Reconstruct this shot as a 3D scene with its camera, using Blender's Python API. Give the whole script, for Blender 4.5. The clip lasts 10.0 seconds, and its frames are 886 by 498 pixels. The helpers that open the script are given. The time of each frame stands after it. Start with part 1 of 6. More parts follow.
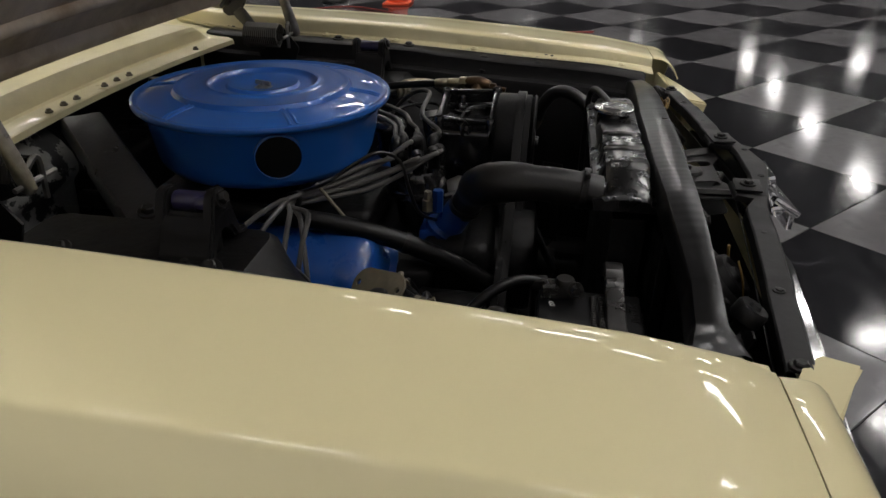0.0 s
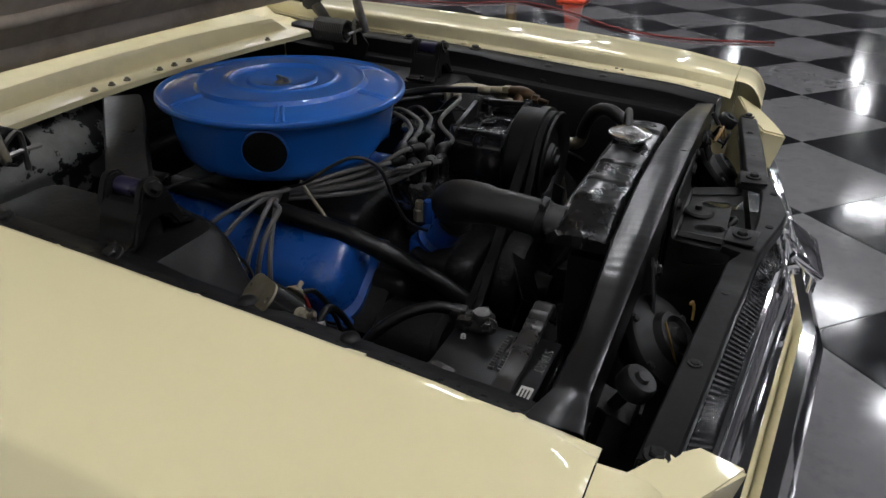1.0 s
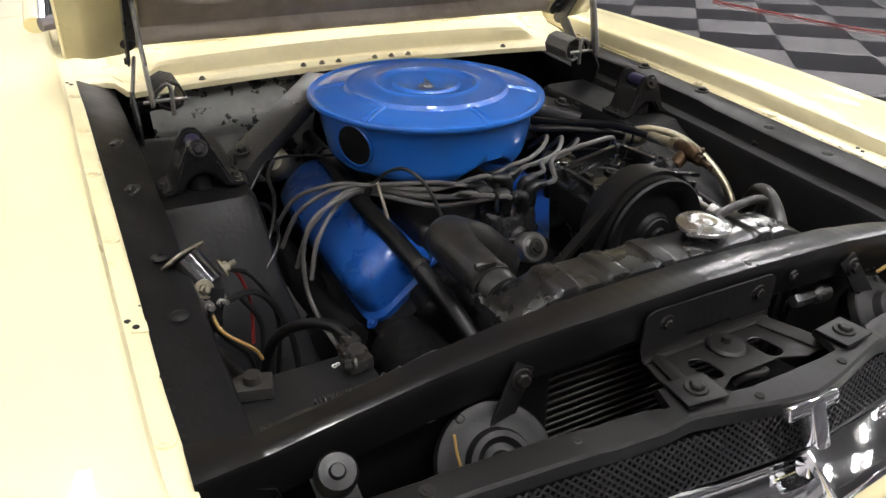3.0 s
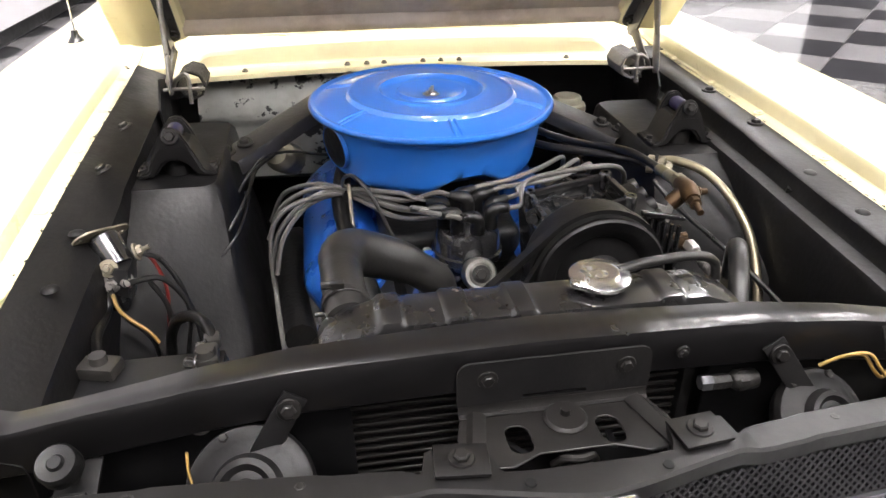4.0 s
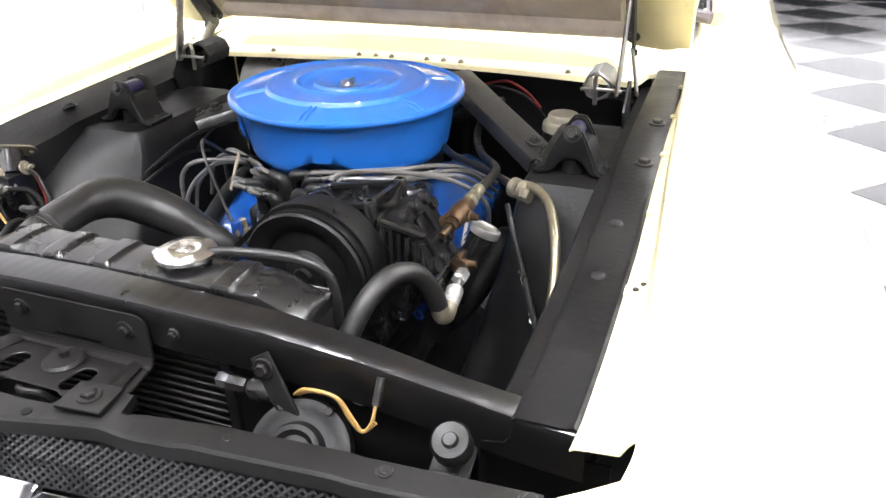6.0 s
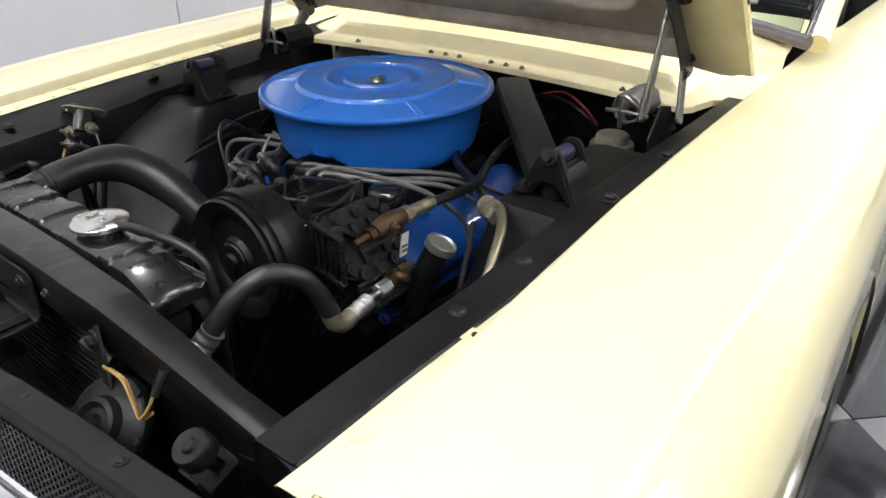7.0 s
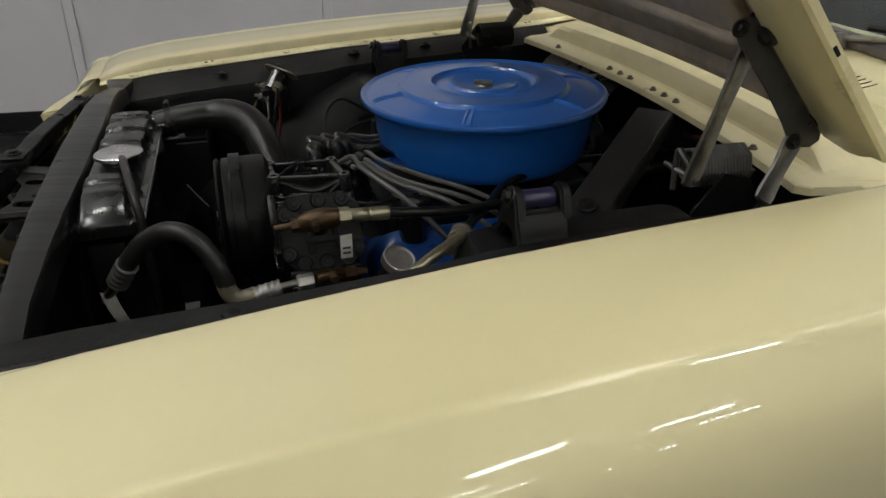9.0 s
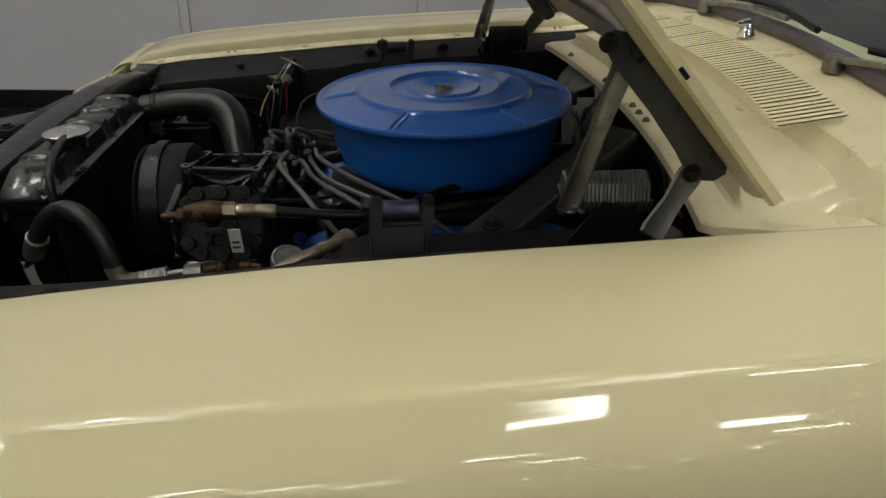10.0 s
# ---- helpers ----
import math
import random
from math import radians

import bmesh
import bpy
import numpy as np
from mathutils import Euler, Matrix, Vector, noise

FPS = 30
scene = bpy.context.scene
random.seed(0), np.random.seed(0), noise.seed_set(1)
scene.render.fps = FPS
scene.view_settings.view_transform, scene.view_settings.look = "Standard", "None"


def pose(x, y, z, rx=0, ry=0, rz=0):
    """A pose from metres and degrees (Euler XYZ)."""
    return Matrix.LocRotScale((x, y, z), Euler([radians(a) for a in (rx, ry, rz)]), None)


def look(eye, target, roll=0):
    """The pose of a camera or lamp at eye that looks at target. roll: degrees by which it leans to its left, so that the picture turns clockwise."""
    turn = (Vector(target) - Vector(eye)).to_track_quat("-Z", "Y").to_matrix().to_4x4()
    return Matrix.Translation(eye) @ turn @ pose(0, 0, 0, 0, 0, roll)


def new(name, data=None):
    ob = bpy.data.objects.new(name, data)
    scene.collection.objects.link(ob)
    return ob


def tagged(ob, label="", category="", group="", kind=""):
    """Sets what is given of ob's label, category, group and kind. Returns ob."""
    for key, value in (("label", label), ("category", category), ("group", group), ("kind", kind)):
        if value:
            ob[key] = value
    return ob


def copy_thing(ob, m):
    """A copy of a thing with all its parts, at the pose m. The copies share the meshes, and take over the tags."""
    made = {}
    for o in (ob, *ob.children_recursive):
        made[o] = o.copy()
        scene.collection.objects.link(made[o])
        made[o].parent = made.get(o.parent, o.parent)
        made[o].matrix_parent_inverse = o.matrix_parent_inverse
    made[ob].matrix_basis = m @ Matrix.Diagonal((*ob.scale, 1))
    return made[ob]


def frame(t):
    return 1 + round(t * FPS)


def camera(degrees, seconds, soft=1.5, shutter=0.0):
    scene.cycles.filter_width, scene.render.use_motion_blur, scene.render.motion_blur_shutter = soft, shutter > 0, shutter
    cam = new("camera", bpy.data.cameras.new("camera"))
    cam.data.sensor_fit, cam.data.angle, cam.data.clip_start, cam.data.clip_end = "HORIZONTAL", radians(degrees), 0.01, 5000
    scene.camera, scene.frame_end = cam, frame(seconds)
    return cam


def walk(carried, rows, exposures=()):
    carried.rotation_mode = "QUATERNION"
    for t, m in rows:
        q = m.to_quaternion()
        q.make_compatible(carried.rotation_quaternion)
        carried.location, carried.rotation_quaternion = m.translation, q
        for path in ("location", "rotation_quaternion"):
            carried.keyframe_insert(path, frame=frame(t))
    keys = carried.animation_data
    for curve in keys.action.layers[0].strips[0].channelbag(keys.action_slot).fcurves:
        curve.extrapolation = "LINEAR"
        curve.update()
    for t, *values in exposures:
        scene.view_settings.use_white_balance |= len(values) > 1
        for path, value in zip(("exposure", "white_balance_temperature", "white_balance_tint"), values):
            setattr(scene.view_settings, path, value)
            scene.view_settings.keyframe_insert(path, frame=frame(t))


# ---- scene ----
cam = camera(63.4, 10.0)
PATH = [
    (0, (-1.202, -0.498, 1.223), (0.548, -0.238, 0.29), 1.1),
    (0.5, (-1.14, -0.652, 1.231), (0.559, -0.178, 0.288), 1.0),
    (1, (-1.067, -0.796, 1.243), (0.537, -0.079, 0.287), 1.2),
    (1.5, (-0.988, -0.917, 1.254), (0.464, 0.058, 0.283), 1.1),
    (2, (-0.893, -1.023, 1.264), (0.37, 0.182, 0.286), 1.1),
    (2.2, (-0.845, -1.063, 1.265), (0.331, 0.227, 0.288), 1.1),
    (3.3, (-0.491, -1.222, 1.272), (0.192, 0.383, 0.294), 1.1),
    (3.5, (-0.409, -1.24, 1.275), (0.167, 0.403, 0.291), 0.7),
    (4, (-0.204, -1.267, 1.276), (0.097, 0.451, 0.295), 0.2),
    (4.5, (-0.003, -1.275, 1.274), (0.045, 0.47, 0.298), -0.1),
    (5, (0.217, -1.267, 1.269), (0.056, 0.474, 0.298), -0.6),
    (5.5, (0.434, -1.248, 1.256), (0.053, 0.467, 0.299), -0.9),
    (6, (0.63, -1.204, 1.247), (0.022, 0.449, 0.3), -0.9),
    (6.2, (0.7, -1.176, 1.241), (-0.01, 0.441, 0.301), -1.1),
    (7.3, (1.014, -0.902, 1.254), (-0.209, 0.355, 0.293), -0.5),
    (7.5, (1.048, -0.857, 1.25), (-0.249, 0.327, 0.293), -0.5),
    (8, (1.122, -0.722, 1.246), (-0.35, 0.239, 0.292), -0.5),
    (8.5, (1.184, -0.572, 1.24), (-0.432, 0.128, 0.292), -0.5),
    (9, (1.225, -0.414, 1.235), (-0.473, 0.059, 0.291), -0.6),
    (9.5, (1.24, -0.248, 1.231), (-0.502, 0.03, 0.287), -0.6),
    (10, (1.244, -0.068, 1.227), (-0.518, 0.034, 0.286), -0.5),
]
STANCE = pose(0, 0, -0.03, math.degrees(0.03), 0, 0)
EXPOSURES = [(0, -0.28, 6450, 11), (0.5, -0.08, 6300, 11), (1.0, 0.1, 6020, 11), (1.5, 0.3, 6020, 11), (2.0, 0.42, 6020, 11), (3.5, 1.9, 6450, 12), (4.5, 2.48, 6400, 15), (5.0, 2.58, 6300, 15), (6.0, 2.55, 6150, 12), (7.5, 0.44, 6050, 8), (8.5, -0.03, 6280, 6), (10.0, -0.46, 6550, 6)]
walk(cam, [(t, STANCE @ look(eye, target, roll)) for t, eye, target, roll in PATH], EXPOSURES)


# ---- light ----
world = bpy.data.worlds.new("world")
world.use_nodes = True
world.node_tree.nodes["Background"].inputs[0].default_value = (0.30, 0.31, 0.34, 1)
world.node_tree.nodes["Background"].inputs[1].default_value = 0.05
scene.world = world
LAMP = 35.0


# ---- materials ----
def mat(name, color, rough=0.5, metal=0.0, coat=0.0, var=0.15, scale=30.0, bump=0.0, bscale=200.0, dirt=None, dirt_amt=0.0, dirt_scale=6.0, rvar=0.1, rand=0.0, spec=0.5, crough=0.04, edge=(0.52, 0.72)):
    """A surface: base colour with fine and coarse variation, roughness variation, relief, and patches of a second colour."""
    m = bpy.data.materials.new(name)
    m.use_nodes = True
    nt = m.node_tree
    b = nt.nodes["Principled BSDF"]
    L = nt.links.new
    co = nt.nodes.new("ShaderNodeTexCoord")
    n1 = nt.nodes.new("ShaderNodeTexNoise")
    n1.inputs["Scale"].default_value = scale
    n1.inputs["Detail"].default_value = 6
    L(co.outputs["Object"], n1.inputs["Vector"])
    n2 = nt.nodes.new("ShaderNodeTexNoise")
    n2.inputs["Scale"].default_value = dirt_scale
    n2.inputs["Detail"].default_value = 9
    n2.inputs["Roughness"].default_value = 0.65
    L(co.outputs["Object"], n2.inputs["Vector"])
    ramp = nt.nodes.new("ShaderNodeMapRange")
    ramp.inputs["From Min"].default_value, ramp.inputs["From Max"].default_value = 0.25, 0.75
    ramp.inputs["To Min"].default_value, ramp.inputs["To Max"].default_value = 1 - var, 1 + var
    L(n1.outputs["Fac"], ramp.inputs["Value"])
    mul = nt.nodes.new("ShaderNodeVectorMath")
    mul.operation = "SCALE"
    mul.inputs[0].default_value = color
    L(ramp.outputs["Result"], mul.inputs["Scale"])
    last = mul.outputs["Vector"]
    if rand:
        oi = nt.nodes.new("ShaderNodeObjectInfo")
        rr = nt.nodes.new("ShaderNodeMapRange")
        rr.inputs["To Min"].default_value, rr.inputs["To Max"].default_value = 1 - rand, 1 + rand
        L(oi.outputs["Random"], rr.inputs["Value"])
        m2 = nt.nodes.new("ShaderNodeVectorMath")
        m2.operation = "SCALE"
        L(last, m2.inputs[0])
        L(rr.outputs["Result"], m2.inputs["Scale"])
        last = m2.outputs["Vector"]
    if dirt:
        dr = nt.nodes.new("ShaderNodeMapRange")
        dr.inputs["From Min"].default_value, dr.inputs["From Max"].default_value = edge
        dr.inputs["To Max"].default_value = dirt_amt
        L(n2.outputs["Fac"], dr.inputs["Value"])
        mix = nt.nodes.new("ShaderNodeMix")
        mix.data_type = "RGBA"
        L(dr.outputs["Result"], mix.inputs[0])
        L(last, mix.inputs[6])
        mix.inputs[7].default_value = (*dirt, 1)
        last = mix.outputs[2]
    L(last, b.inputs["Base Color"])
    rm = nt.nodes.new("ShaderNodeMapRange")
    rm.inputs["From Min"].default_value, rm.inputs["From Max"].default_value = 0.3, 0.7
    rm.inputs["To Min"].default_value, rm.inputs["To Max"].default_value = max(0.02, rough - rvar), min(1, rough + rvar)
    L(n2.outputs["Fac"], rm.inputs["Value"])
    L(rm.outputs["Result"], b.inputs["Roughness"])
    b.inputs["Metallic"].default_value = metal
    b.inputs["Coat Weight"].default_value = coat
    b.inputs["Coat Roughness"].default_value = crough
    b.inputs["Specular IOR Level"].default_value = spec
    if bump:
        n3 = nt.nodes.new("ShaderNodeTexNoise")
        n3.inputs["Scale"].default_value = bscale
        n3.inputs["Detail"].default_value = 4
        L(co.outputs["Object"], n3.inputs["Vector"])
        bp = nt.nodes.new("ShaderNodeBump")
        bp.inputs["Strength"].default_value = bump
        bp.inputs["Distance"].default_value = 0.002
        L(n3.outputs["Fac"], bp.inputs["Height"])
        L(bp.outputs["Normal"], b.inputs["Normal"])
    return m


CREAM = mat("cream_paint", (0.76, 0.68, 0.40), 0.36, coat=1.0, var=0.015, scale=3, rvar=0.0, spec=0.15)
CREAM_IN = mat("cream_paint_inner", (0.73, 0.655, 0.40), 0.34, coat=0.4, crough=0.08, var=0.05, scale=14, dirt=(0.46, 0.41, 0.26), dirt_amt=0.35, dirt_scale=9, bump=0.15, bscale=60)
BLACK = mat("black_chassis_paint", (0.0050, 0.0048, 0.0050), 0.46, coat=0.0, spec=0.25, var=0.35, scale=40, dirt=(0.011, 0.010, 0.009), dirt_amt=0.5, dirt_scale=7, bump=0.25, bscale=110, rvar=0.14)
GLOSS = mat("gloss_black_paint", (0.010, 0.010, 0.0105), 0.20, coat=0.9, var=0.3, scale=25, dirt=(0.028, 0.026, 0.025), dirt_amt=0.4, dirt_scale=11, bump=0.10, bscale=120)
BEAM = mat("brushed_black_paint", (0.0038, 0.0036, 0.0038), 0.32, coat=0.34, crough=0.13, spec=0.32, var=0.25, scale=18, dirt=(0.0075, 0.0068, 0.0064), dirt_amt=0.4, dirt_scale=9, bump=0.05, bscale=26, rvar=0.05)
CAST = mat("rough_black_casting", (0.0075, 0.0075, 0.0078), 0.24, coat=0.7, crough=0.05, var=0.4, scale=80, bump=0.7, bscale=60)
# black paint, darkened for the shade of the front cavity and latch holes
PIT = mat("shaded_black_paint", (0.0035, 0.0035, 0.0038), 0.5, spec=0.15, var=0.4, scale=20, dirt=(0.008, 0.0075, 0.007), dirt_amt=0.5, dirt_scale=10, bump=0.15, bscale=60)
LATCH = mat("worn_latch_steel", (0.0072, 0.0066, 0.0062), 0.44, spec=0.28, var=0.35, scale=30, dirt=(0.0145, 0.0130, 0.0120), dirt_amt=0.7, dirt_scale=12, bump=0.2, bscale=70)
FOOT = mat("bare_worn_steel", (0.034, 0.032, 0.030), 0.30, metal=0.4, spec=0.9, var=0.25, scale=40, dirt=(0.03, 0.028, 0.026), dirt_amt=0.7, dirt_scale=20, bump=0.15, bscale=90)
TANK = mat("black_tank_paint", (0.0060, 0.0058, 0.0060), 0.28, coat=0.45, crough=0.10, spec=0.4, var=0.2, scale=25, dirt=(0.0105, 0.0095, 0.009), dirt_amt=0.3, dirt_scale=14, rvar=0.04)
BAR = mat("dusty_dark_bar", (0.0046, 0.0043, 0.0043), 0.40, spec=0.28, var=0.3, scale=30, dirt=(0.0085, 0.008, 0.0075), dirt_amt=0.5, dirt_scale=12, bump=0.12, bscale=90)
# grimy dark parts; also paints the shade in holes and the interior
DARK = mat("grimy_metal_and_shade", (0.0042, 0.0042, 0.0043), 0.5, spec=0.25, var=0.5, scale=30, dirt=(0.014, 0.011, 0.008), dirt_amt=0.5, dirt_scale=14, bump=0.6, bscale=120)
BLUE = mat("blue_engine_enamel", (0.014, 0.117, 0.455), 0.34, coat=1.0, crough=0.04, var=0.04, scale=6, rvar=0.03, bump=0.02, bscale=25)
BLUE_D = mat("grimy_blue_enamel", (0.007, 0.045, 0.22), 0.36, coat=0.3, var=0.25, scale=25, dirt=(0.008, 0.009, 0.012), dirt_amt=0.85, dirt_scale=26, bump=0.3, bscale=90)
RUBBER = mat("black_rubber", (0.0048, 0.0048, 0.0048), 0.34, spec=0.30, var=0.25, scale=50, dirt=(0.010, 0.0092, 0.0085), dirt_amt=0.4, dirt_scale=20, bump=0.2, bscale=300)
HOSE = mat("dusty_hose_rubber", (0.0125, 0.0120, 0.0115), 0.36, spec=0.45, var=0.2, scale=40, dirt=(0.028, 0.026, 0.023), dirt_amt=0.6, dirt_scale=13, bump=0.15, bscale=200)
WIRE = mat("grey_ignition_wire", (0.088, 0.084, 0.079), 0.36, var=0.15, scale=60, dirt=(0.035, 0.032, 0.030), dirt_amt=0.5, dirt_scale=25)
CHROME = mat("chrome", (0.86, 0.86, 0.87), 0.07, metal=1.0, var=0.03, rvar=0.03)
STEEL = mat("worn_steel", (0.30, 0.29, 0.275), 0.36, metal=1.0, var=0.25, scale=60, dirt=(0.13, 0.10, 0.07), dirt_amt=0.5, dirt_scale=25, bump=0.3)
ZINC = mat("dull_zinc", (0.42, 0.41, 0.39), 0.40, metal=0.9, var=0.15, scale=70, bump=0.2)
BOLT = mat("dark_bolt_steel", (0.020, 0.019, 0.018), 0.40, metal=0.5, var=0.4, scale=90, bump=0.4)
BRASS = mat("tarnished_brass", (0.075, 0.046, 0.024), 0.42, metal=0.8, var=0.3, scale=80, dirt=(0.035, 0.022, 0.013), dirt_amt=0.7, dirt_scale=40)
GOLD = mat("yellow_zinc_tube", (0.29, 0.26, 0.18), 0.38, metal=0.9, var=0.2, scale=60)
TAN = mat("tan_stained_hood_liner", (0.52, 0.44, 0.345), 0.7, var=0.15, scale=25, dirt=(0.25, 0.16, 0.09), dirt_amt=0.7, dirt_scale=4, bump=0.4, bscale=60)
GREYMET = mat("flaking_grey_primer", (0.24, 0.24, 0.225), 0.5, var=0.2, scale=30, dirt=(0.010, 0.010, 0.010), dirt_amt=1.0, dirt_scale=13, bump=0.3, edge=(0.545, 0.555))
PLASTIC = mat("black_battery_plastic", (0.009, 0.009, 0.0095), 0.32, var=0.2, scale=60, bump=0.1, bscale=300)
YELLOW = mat("yellow_wire", (0.27, 0.165, 0.045), 0.48, var=0.2, scale=60, dirt=(0.10, 0.065, 0.028), dirt_amt=0.6, dirt_scale=40)
REDW = mat("red_wire", (0.20, 0.018, 0.014), 0.5, var=0.15, scale=60)
PAPER = mat("paper_label", (0.62, 0.60, 0.56), 0.7, var=0.1, scale=60, dirt=(0.3, 0.27, 0.22), dirt_amt=0.5, dirt_scale=40)
INK = mat("dark_ink", (0.05, 0.05, 0.05), 0.7)
ZCAP = mat("dull_plated_cap", (0.40, 0.37, 0.29), 0.42, metal=0.25, var=0.15, scale=60, dirt=(0.22, 0.19, 0.13), dirt_amt=0.5, dirt_scale=30)
SATIN = mat("worn_satin_chrome", (0.62, 0.61, 0.60), 0.24, metal=1.0, var=0.12, scale=40, dirt=(0.35, 0.33, 0.30), dirt_amt=0.5, dirt_scale=30, bump=0.12, bscale=120)
TARN = mat("tarnished_plate", (0.18, 0.16, 0.115), 0.46, metal=0.35, var=0.25, scale=50, dirt=(0.12, 0.10, 0.07), dirt_amt=0.6, dirt_scale=30, bump=0.25)
# the engine blue again, darkened for the shade over the valve covers
BLUE_S = mat("shaded_blue_enamel", (0.009, 0.062, 0.27), 0.32, coat=0.45, var=0.12, scale=14, dirt=(0.010, 0.06, 0.24), dirt_amt=0.5, dirt_scale=7, bump=0.12, bscale=70)
WHITE = mat("white_print", (0.62, 0.62, 0.60), 0.5)
PURPLE = mat("purple_bolt_paint", (0.017, 0.015, 0.048), 0.35, coat=0.3, var=0.3, scale=60)
TILE_D = mat("black_vinyl_tile", (0.011, 0.011, 0.013), 0.10, spec=0.8, var=0.3, scale=8, dirt=(0.045, 0.045, 0.05), dirt_amt=0.55, dirt_scale=16, rand=0.2, bump=0.10, bscale=6, rvar=0.05)
TILE_L = mat("grey_vinyl_tile", (0.150, 0.146, 0.150), 0.10, spec=0.75, var=0.12, scale=8, dirt=(0.075, 0.072, 0.075), dirt_amt=0.5, dirt_scale=9, rand=0.12, bump=0.10, bscale=6, rvar=0.05)
WALL = mat("grey_painted_wall", (0.52, 0.51, 0.53), 0.55, var=0.05, scale=2, dirt=(0.47, 0.46, 0.48), dirt_amt=0.5, dirt_scale=1.3, bump=0.2, bscale=40)
HINGE = mat("satin_dark_steel", (0.070, 0.070, 0.075), 0.34, metal=0.5, var=0.2, scale=40, dirt=(0.03, 0.028, 0.026), dirt_amt=0.5, dirt_scale=18, bump=0.1)
WHITEWALL = mat("white_painted_wall", (0.78, 0.78, 0.80), 0.5, var=0.03, scale=2, bump=0.1, bscale=40)
WORN = mat("rubbed_black_paint", (0.012, 0.0115, 0.0115), 0.36, spec=0.6, var=0.45, scale=60, dirt=(0.03, 0.028, 0.026), dirt_amt=0.6, dirt_scale=18, bump=0.25, bscale=140)
SPRING = mat("dull_grey_spring_steel", (0.20, 0.195, 0.185), 0.42, metal=0.7, var=0.15, scale=60)
# unseen ceiling, kept dark to cut its reflection in the black paint
CEIL = mat("grey_ceiling", (0.13, 0.13, 0.135), 0.8, var=0.06, scale=3)
# walls out of view, coloured dark to keep floor reflections low
DARKWALL = mat("darkened_unseen_wall", (0.17, 0.165, 0.18), 0.6, var=0.3, scale=1.5)
ORANGE = mat("orange_cone_plastic", (0.75, 0.09, 0.03), 0.45, var=0.1)
FABRIC = mat("worn_windscreen_rubber", (0.10, 0.085, 0.095), 0.5, var=0.2, scale=40)


def glass_mat():
    m = bpy.data.materials.new("tinted_glass")
    m.use_nodes = True
    b = m.node_tree.nodes["Principled BSDF"]
    b.inputs["Base Color"].default_value = (0.55, 0.62, 0.60, 1)
    b.inputs["Transmission Weight"].default_value = 1.0
    b.inputs["Roughness"].default_value = 0.02
    b.inputs["IOR"].default_value = 1.45
    return m


def glow_mat(name, color, strength):
    m = bpy.data.materials.new(name)
    m.use_nodes = True
    b = m.node_tree.nodes["Principled BSDF"]
    b.inputs["Base Color"].default_value = (0.8, 0.8, 0.8, 1)
    b.inputs["Emission Color"].default_value = (*color, 1)
    b.inputs["Emission Strength"].default_value = strength
    return m


GLASS = glass_mat()
TUBE = glow_mat("lit_diffuser", (1.0, 0.97, 0.93), LAMP)


# ---- mesh helpers ----
def thing(name, at, label, category, group="", kind=""):
    e = new(name)
    e.location = at
    e.empty_display_size = 0.1
    return tagged(e, label, category, group, kind)


def part(name, bm, material, parent, label="", smooth=True, sharp=40):
    """Links a bmesh, given in world places, as one mesh under a thing or a part."""
    bmesh.ops.recalc_face_normals(bm, faces=bm.faces)
    me = bpy.data.meshes.new(name)
    if smooth:
        lim = radians(sharp)
        for f in bm.faces:
            f.smooth = True
        for e in bm.edges:
            if len(e.link_faces) == 2 and e.calc_face_angle(0) > lim:
                e.smooth = False
    bm.to_mesh(me)
    bm.free()
    me.materials.append(material)
    ob = new(name, me)
    if parent is not None:
        ob.parent = parent
        if parent.type == "EMPTY":
            ob.location = -parent.location
    return tagged(ob, label)


def sheet(rows, close=False, thick=0.0):
    """A grid of quads through rows of places, with a thickness towards its back."""
    bm = bmesh.new()
    vs = [[bm.verts.new(p) for p in r] for r in rows]
    for a, b in zip(vs, vs[1:]):
        n = len(a)
        for i in range(n if close else n - 1):
            bm.faces.new((a[i], a[(i + 1) % n], b[(i + 1) % n], b[i]))
    if thick:
        bmesh.ops.recalc_face_normals(bm, faces=bm.faces)
        bmesh.ops.solidify(bm, geom=bm.faces[:], thickness=thick)
    return bm


def lathe(prof, at=(0, 0, 0), m=None, n=48):
    """A turned body from (radius, height) pairs about z, then posed by m and moved to at."""
    bm = bmesh.new()
    rings = []
    for r, z in prof:
        if r < 1e-5:
            rings.append([bm.verts.new((0, 0, z))])
        else:
            rings.append([bm.verts.new((r * math.cos(2 * math.pi * i / n), r * math.sin(2 * math.pi * i / n), z)) for i in range(n)])
    for a, b in zip(rings, rings[1:]):
        for i in range(n):
            j = (i + 1) % n
            if len(a) == 1 and len(b) == 1:
                continue
            if len(a) == 1:
                bm.faces.new((a[0], b[i], b[j]))
            elif len(b) == 1:
                bm.faces.new((a[i], a[j], b[0]))
            else:
                bm.faces.new((a[i], a[j], b[j], b[i]))
    bmesh.ops.transform(bm, matrix=Matrix.Translation(at) @ (m or Matrix.Identity(4)), verts=bm.verts)
    return bm


def spline(pts, k=8):
    P = [Vector(p) for p in pts]
    P = [2 * P[0] - P[1]] + P + [2 * P[-1] - P[-2]]
    out = []
    for i in range(1, len(P) - 2):
        a, b, c, d = P[i - 1:i + 3]
        for s in range(k):
            t = s / k
            out.append(0.5 * (2 * b + (c - a) * t + (2 * a - 5 * b + 4 * c - d) * t * t + (3 * b - a - 3 * c + d) * t ** 3))
    out.append(P[-2])
    return out


